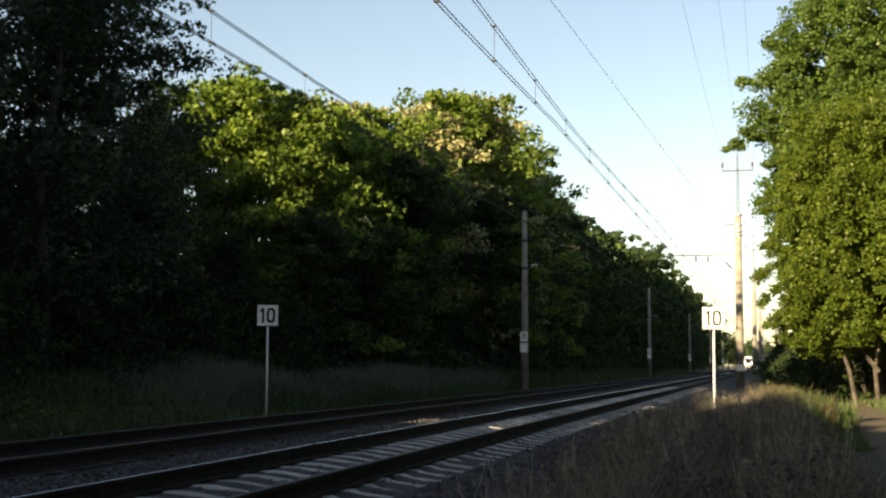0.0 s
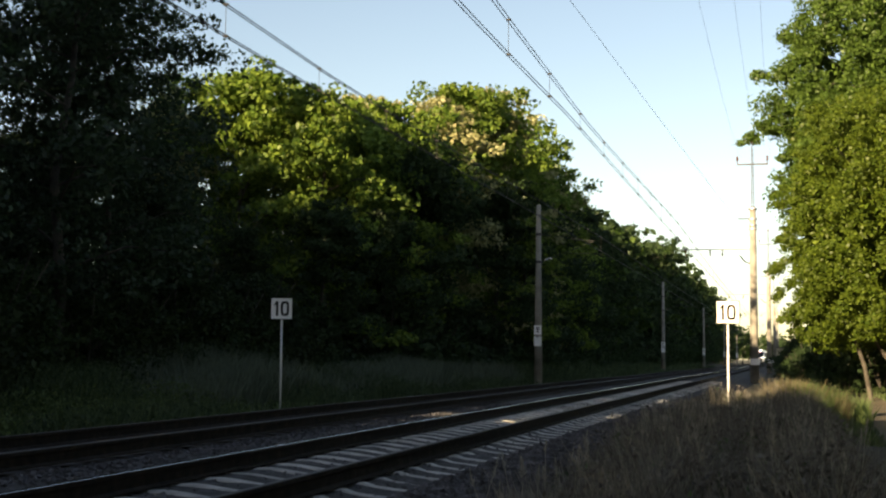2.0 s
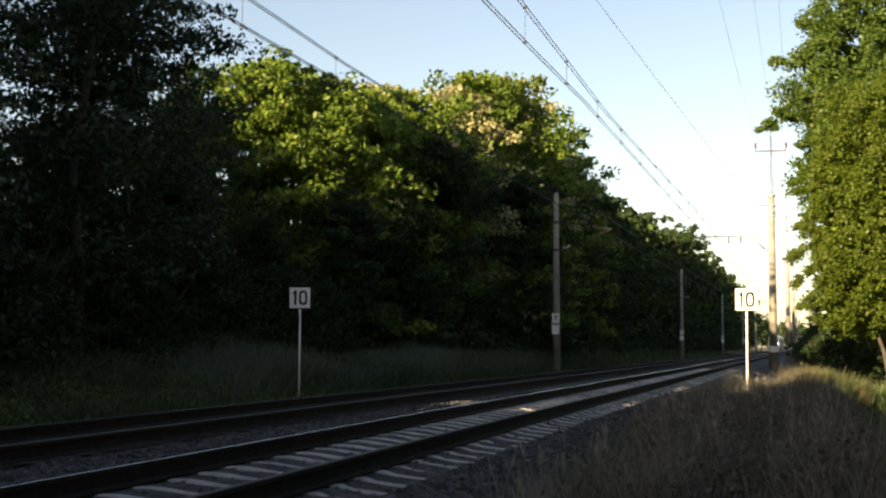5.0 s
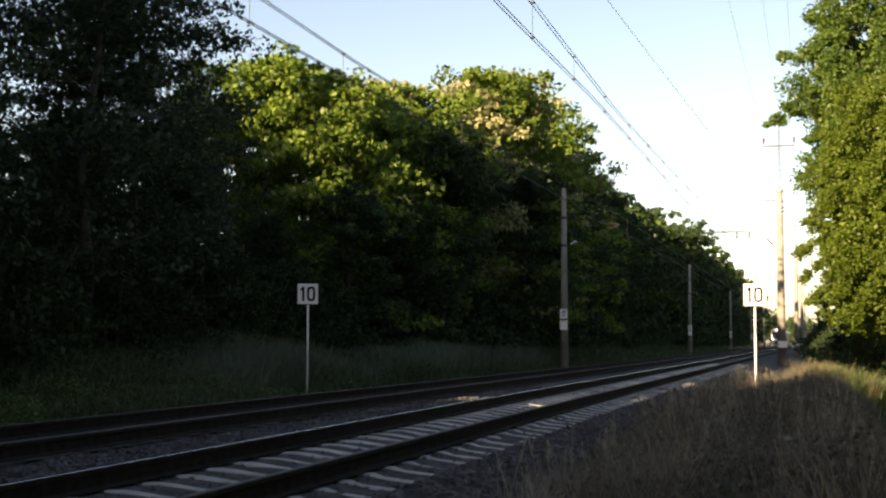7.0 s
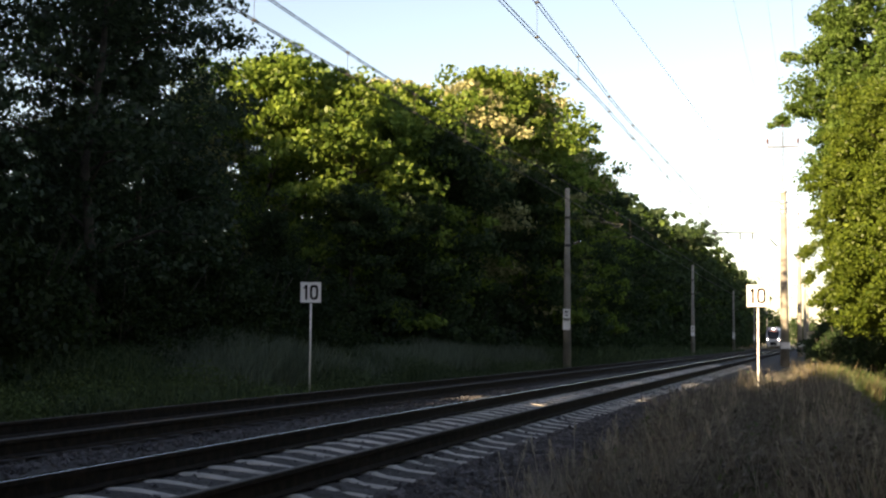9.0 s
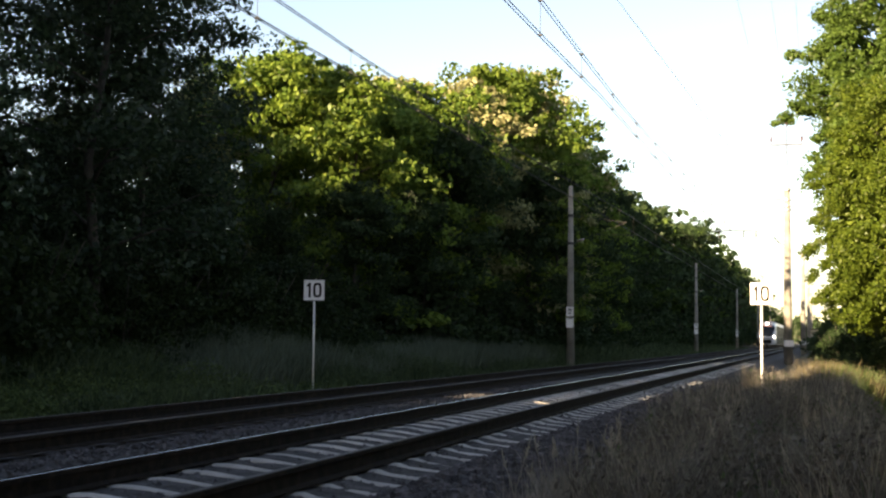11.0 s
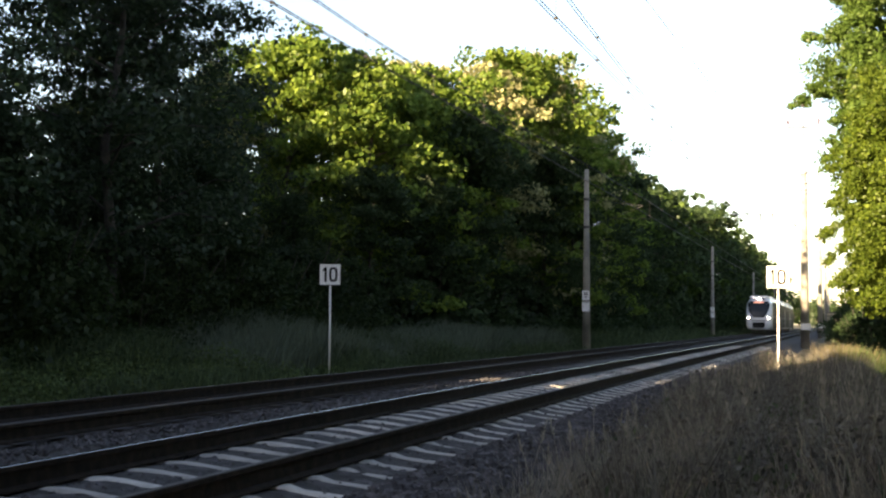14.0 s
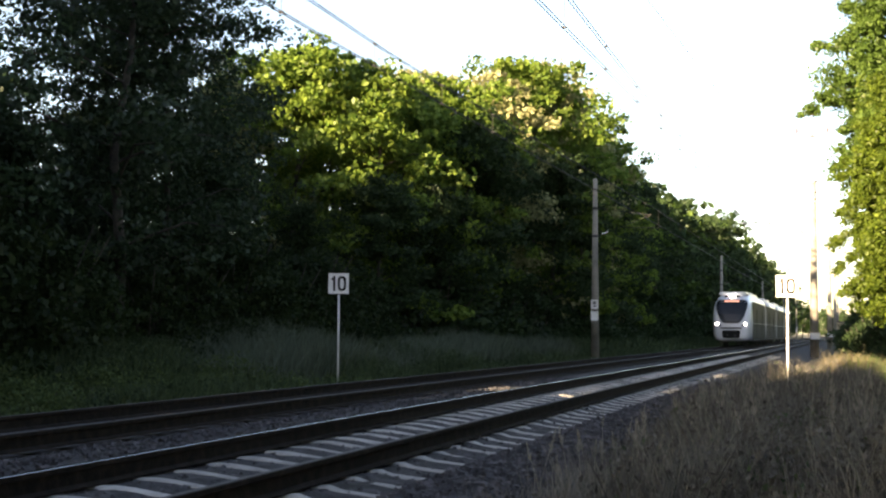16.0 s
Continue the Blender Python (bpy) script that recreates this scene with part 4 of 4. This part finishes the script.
def build_wood():
    rnd = random.Random(3)
    # height of the wood along the line
    tops = [(58, 12.6), (64, 14.8), (67, 16.6), (76, 17.0), (88, 16.3), (98, 14.2), (109, 13.2), (150, 14.8), (197, 16.0), (400, 15.0)]
    y, i = 64.5, 0
    while y < 420:
        # Past y = 92 mostly shade-dark leaf kinds, for the unlit stretch.
        k = edge_kinds[(3, 1, 3, 0)[i % 4]] if y < 92 else edge_kinds[0 if i % 4 == 0 else 2] if y < 115 else deep_kinds[0 if i % 4 == 0 else 1] if y < 190 else far_kind
        base = HEIGHTS[edge_kinds.index(k)] if k in edge_kinds else 12.2
        h = interp(y, tops) * rnd.uniform(0.9, 1.04)
        plant(k, -17.0 + lat(y) + rnd.uniform(-0.8, 0.8), y, h / base, rnd.uniform(0, 360))
        if y < 250:
            # Hidden back rows, low or tall to pass or block the sun.
            low = 0.7 if y < 85 else 1.0 if y < 95 else 1.18
            plant(deep_kinds[i % 2] if y < 110 else far_kind, -22.5 + lat(y) + rnd.uniform(-1.5, 1.5), y + rnd.uniform(0, 3), h * low / 12.2, rnd.uniform(0, 360))
        if y < 250:
            plant(deep_kinds[(i + 1) % 2] if y < 110 else far_kind, -28.5 + lat(y) + rnd.uniform(-1.5, 1.5), y + rnd.uniform(0, 3), 0.62 if y < 80 else 0.9 if y < 92 else 1.5, rnd.uniform(0, 360))
        y += 4.0 if y < 90 else 5.5 if y < 180 else 9
        i += 1
    # first group of the edge, which stands free in the low sun
    for j, (x, y, h) in enumerate(((-15.9, 47, 11.3), (-19.3, 47.5, 12.2), (-22.6, 49, 12.0), (-16.2, 51.5, 11.2), (-19.8, 52.5, 12.0), (-15.7, 56, 12.2), (-19.5, 58, 13.4), (-15.5, 60.5, 11.8), (-19.0, 63, 14.2))):
        k = (0, 1, 3, 0, 1, 1, 3, 2, 3)[j]
        plant(edge_kinds[k], x, y, h / HEIGHTS[k], 40 * j)
    # Dark-leaved trees put the shaded hump into the wood's edge.
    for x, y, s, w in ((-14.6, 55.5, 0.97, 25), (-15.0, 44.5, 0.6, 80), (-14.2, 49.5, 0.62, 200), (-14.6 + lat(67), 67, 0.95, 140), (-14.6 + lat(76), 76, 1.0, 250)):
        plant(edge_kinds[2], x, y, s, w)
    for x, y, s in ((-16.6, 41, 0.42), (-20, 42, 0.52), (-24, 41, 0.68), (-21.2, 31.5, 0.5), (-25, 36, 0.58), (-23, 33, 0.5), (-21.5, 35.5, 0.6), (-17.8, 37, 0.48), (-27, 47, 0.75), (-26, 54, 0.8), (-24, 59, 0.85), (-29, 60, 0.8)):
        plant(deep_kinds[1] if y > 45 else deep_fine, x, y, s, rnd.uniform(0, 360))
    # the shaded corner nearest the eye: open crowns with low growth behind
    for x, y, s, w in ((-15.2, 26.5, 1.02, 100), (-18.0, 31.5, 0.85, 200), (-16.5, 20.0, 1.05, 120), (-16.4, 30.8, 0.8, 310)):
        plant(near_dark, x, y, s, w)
    # Dark backing; those out of view also keep low sun off the edge.
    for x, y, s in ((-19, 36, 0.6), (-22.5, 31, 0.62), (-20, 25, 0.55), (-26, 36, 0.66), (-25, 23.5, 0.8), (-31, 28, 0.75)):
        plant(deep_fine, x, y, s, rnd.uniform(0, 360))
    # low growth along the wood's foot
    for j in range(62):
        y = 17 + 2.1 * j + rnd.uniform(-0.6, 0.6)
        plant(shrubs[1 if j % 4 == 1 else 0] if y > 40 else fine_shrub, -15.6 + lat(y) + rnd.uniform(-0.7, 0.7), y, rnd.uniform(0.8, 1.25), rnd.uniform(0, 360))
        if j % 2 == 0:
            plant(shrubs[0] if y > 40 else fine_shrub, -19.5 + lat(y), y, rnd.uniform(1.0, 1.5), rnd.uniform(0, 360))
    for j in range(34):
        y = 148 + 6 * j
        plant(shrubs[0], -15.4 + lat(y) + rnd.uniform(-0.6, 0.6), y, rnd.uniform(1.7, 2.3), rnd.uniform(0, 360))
    # Some of these stand out of view to shade the far sign's post.
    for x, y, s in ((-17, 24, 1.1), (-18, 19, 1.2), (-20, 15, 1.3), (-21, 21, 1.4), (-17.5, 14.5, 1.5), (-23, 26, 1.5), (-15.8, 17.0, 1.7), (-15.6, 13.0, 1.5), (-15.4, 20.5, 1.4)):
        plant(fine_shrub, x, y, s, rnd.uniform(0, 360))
    # near side, in view
    plant(bright, 5.0, 49.0, 1.0, 0)
    plant(bright, 10.6, 53.0, 1.05, 150)
    plant(bright, 6.6, 55.0, 0.96, 0)
    plant(tall, 5.9, 57.0, 1.0, 0)
    plant(tall, 11.0, 63.0, 1.05, 100)
    # Shade-dark shrubs deepen the darkness under the near trees.
    for x, y, s in ((2.7, 70, 0.68), (3.5, 66, 0.85), (2.9, 78, 0.75), (4.4, 62, 1.0), (3.6, 86, 0.95), (5.5, 58, 1.0), (7.5, 66, 1.2), (4.6, 72, 0.8), (9, 55, 1.2), (6.2, 80, 1.1), (3.6, 104, 1.0), (4.8, 112, 1.5), (6, 125, 1.6), (6.2, 140, 1.4), (9, 95, 1.8), (7.5, 66, 1.3), (10, 74, 1.6), (4.2, 60, 0.8), (5.4, 64, 1.1), (6.4, 70, 1.3), (7.6, 60, 1.4), (6.6, 88, 1.3), (7.5, 100, 1.6), (9, 118, 1.9), (3.6, 118, 0.8), (4.6, 150, 1.1), (5.8, 175, 1.4), (7.0, 205, 1.7), (9, 150, 2.2), (10, 175, 2.3), (11.5, 200, 2.5)):
        plant(shrubs[0], x, y, s, rnd.uniform(0, 360))
    for j in range(26):
        y = 82 + 8 * j
        plant(deep_kinds[1] if y < 120 else far_kind, 9.5 + lat(y) + rnd.uniform(-0.8, 0.8), y, rnd.uniform(0.75, 0.95), rnd.uniform(0, 360))
    plant(deep_kinds[0], -2.2, 385.0, 0.9, 20)
    # far end of the line
    for j in range(18):
        plant(far_kind, -8 + 2.4 * j, 620 + rnd.uniform(-25, 25), rnd.uniform(0.75, 0.95), rnd.uniform(0, 360))
    for j in range(16):
        plant(far_kind, -25 + 8 * j, 640 + rnd.uniform(-30, 30), 1.1, rnd.uniform(0, 360))
    # unseen trees added beside and behind the eye, sized to throw the long shade
    for x, y, s in ((-16, 12, 0.6), (-17, 4, 0.8), (-16.5, -2.5, 0.83), (-17, -9.5, 1.0), (-15.5, -14, 1.1), (-17.5, -19, 1.15), (-15.5, -24, 1.1), (-17, -31, 1.05), (-15, -37, 1.05), (-16, -44, 1.1),
                    (-21.5, 13.5, 1.15), (-25, 5, 1.2), (-19.5, 10, 0.9), (-23, -4, 0.65), (-22, -12, 0.75), (-22, -22, 1.1), (-23, -33, 1.15), (-29, 14, 0.7), (-30, 2, 0.75), (-15.2, -11.8, 1.05), (-22, -21, 1.2), (-30, -12, 0.85), (-30, -28, 0.95)):
        plant(light_blocker, x, y, s, rnd.uniform(0, 360))
    # added tall blockers out of view, between the low sun and the wood's edge
    slope, cs, sn = math.tan(radians(SUN_EL)), math.cos(radians(SUN_AZ)), math.sin(radians(SUN_AZ))
    for j in range(46):
        y = 36 + 1.35 * j
        x = -15.6 + lat(y)
        far = 34 + 0.45 * max(0, y - 50) + (7 if j % 2 else 0)
        high = interp(y, [(36, 3.0), (45, 4.3), (51, 4.9), (56, 5.2), (60, 6.0), (65, 8.2), (72, 9.6), (84, 11.2), (100, 13.0)]) + slope * far
        plant(light_blocker, x - sn * far, y - cs * far, 0.85, rnd.uniform(0, 360), rise=high / (0.85 * 13.2))
    # more unseen blockers, which darken the foot of the near-side trees
    for j in range(6):
        p, s = -24.8 - 1.4 * j, -6 - 5 * (j % 2)
        plant(light_blocker, cs * p + sn * s, -sn * p + cs * s, 0.7, rnd.uniform(0, 360), rise=(2.2 + slope * (64 - s)) / (0.7 * 13.2))
    # narrow unseen blocker that shades the first catenary mast
    plant(light_blocker, cs * -35.8 - sn * 5, sn * 35.8 - cs * 5, 0.25, 0, rise=(10.4 + slope * 54) / (0.25 * 13.2))
    # unseen row added to keep sun off the near bank
    for j in range(8):
        p, s = -11.4 + 1.15 * j, -30 - 6 * (j % 2)
        plant(light_blocker, cs * p + sn * s, -sn * p + cs * s, 0.62, rnd.uniform(0, 360), rise=(1.7 + slope * (20 - s)) / (0.62 * 13.2))
    # unseen trees to the right and behind, added to cut sky light
    for j in range(9):
        plant(light_blocker, 11 + rnd.uniform(-1.5, 1.5), -38 + 8.5 * j, rnd.uniform(1.1, 1.4), rnd.uniform(0, 360))
        plant(light_blocker, 17 + rnd.uniform(-1.5, 1.5), -36 + 9 * j, rnd.uniform(1.2, 1.5), rnd.uniform(0, 360))
    for x, y in ((-11, -58), (-6, -62), (0, -55), (5, -50), (-2, -70)):
        plant(light_blocker, x, y, 1.2, rnd.uniform(0, 360))


def build_hut():
    """Small plastered hut far down the line."""
    hut = empty("hut", "small cream plastered trackside hut in the sun", "hut", pose(5.2, 222, -0.4))
    bm = bmesh.new()
    box(bm, 0, 0, 1.6, 1.9, 2.6, 3.4, 0.02)
    part("wall", bm, PLASTER, hut, "cream plastered walls")
    bm = bmesh.new()
    box(bm, 0, 0, 3.4, 2.3, 3.0, 0.16, 0.03)
    part("roof", bm, DARKSTEEL, hut, "flat dark roof")
    bm = bmesh.new()
    box(bm, -0.2, -1.31, 1.1, 0.85, 0.05, 2.0, 0.01)
    part("door", bm, DARKSTEEL, hut, "dark door")


build_hut()
build_wood()
build_grass()
build_stones()
train = make_train()
build_sleepers()


# ---- what moves ----
def motions():
    rows = []
    for i in range(17):
        rows.append((float(i), train_pose(99.2 + 23.2 * (16 - i))))
    walk(train, rows)


motions()
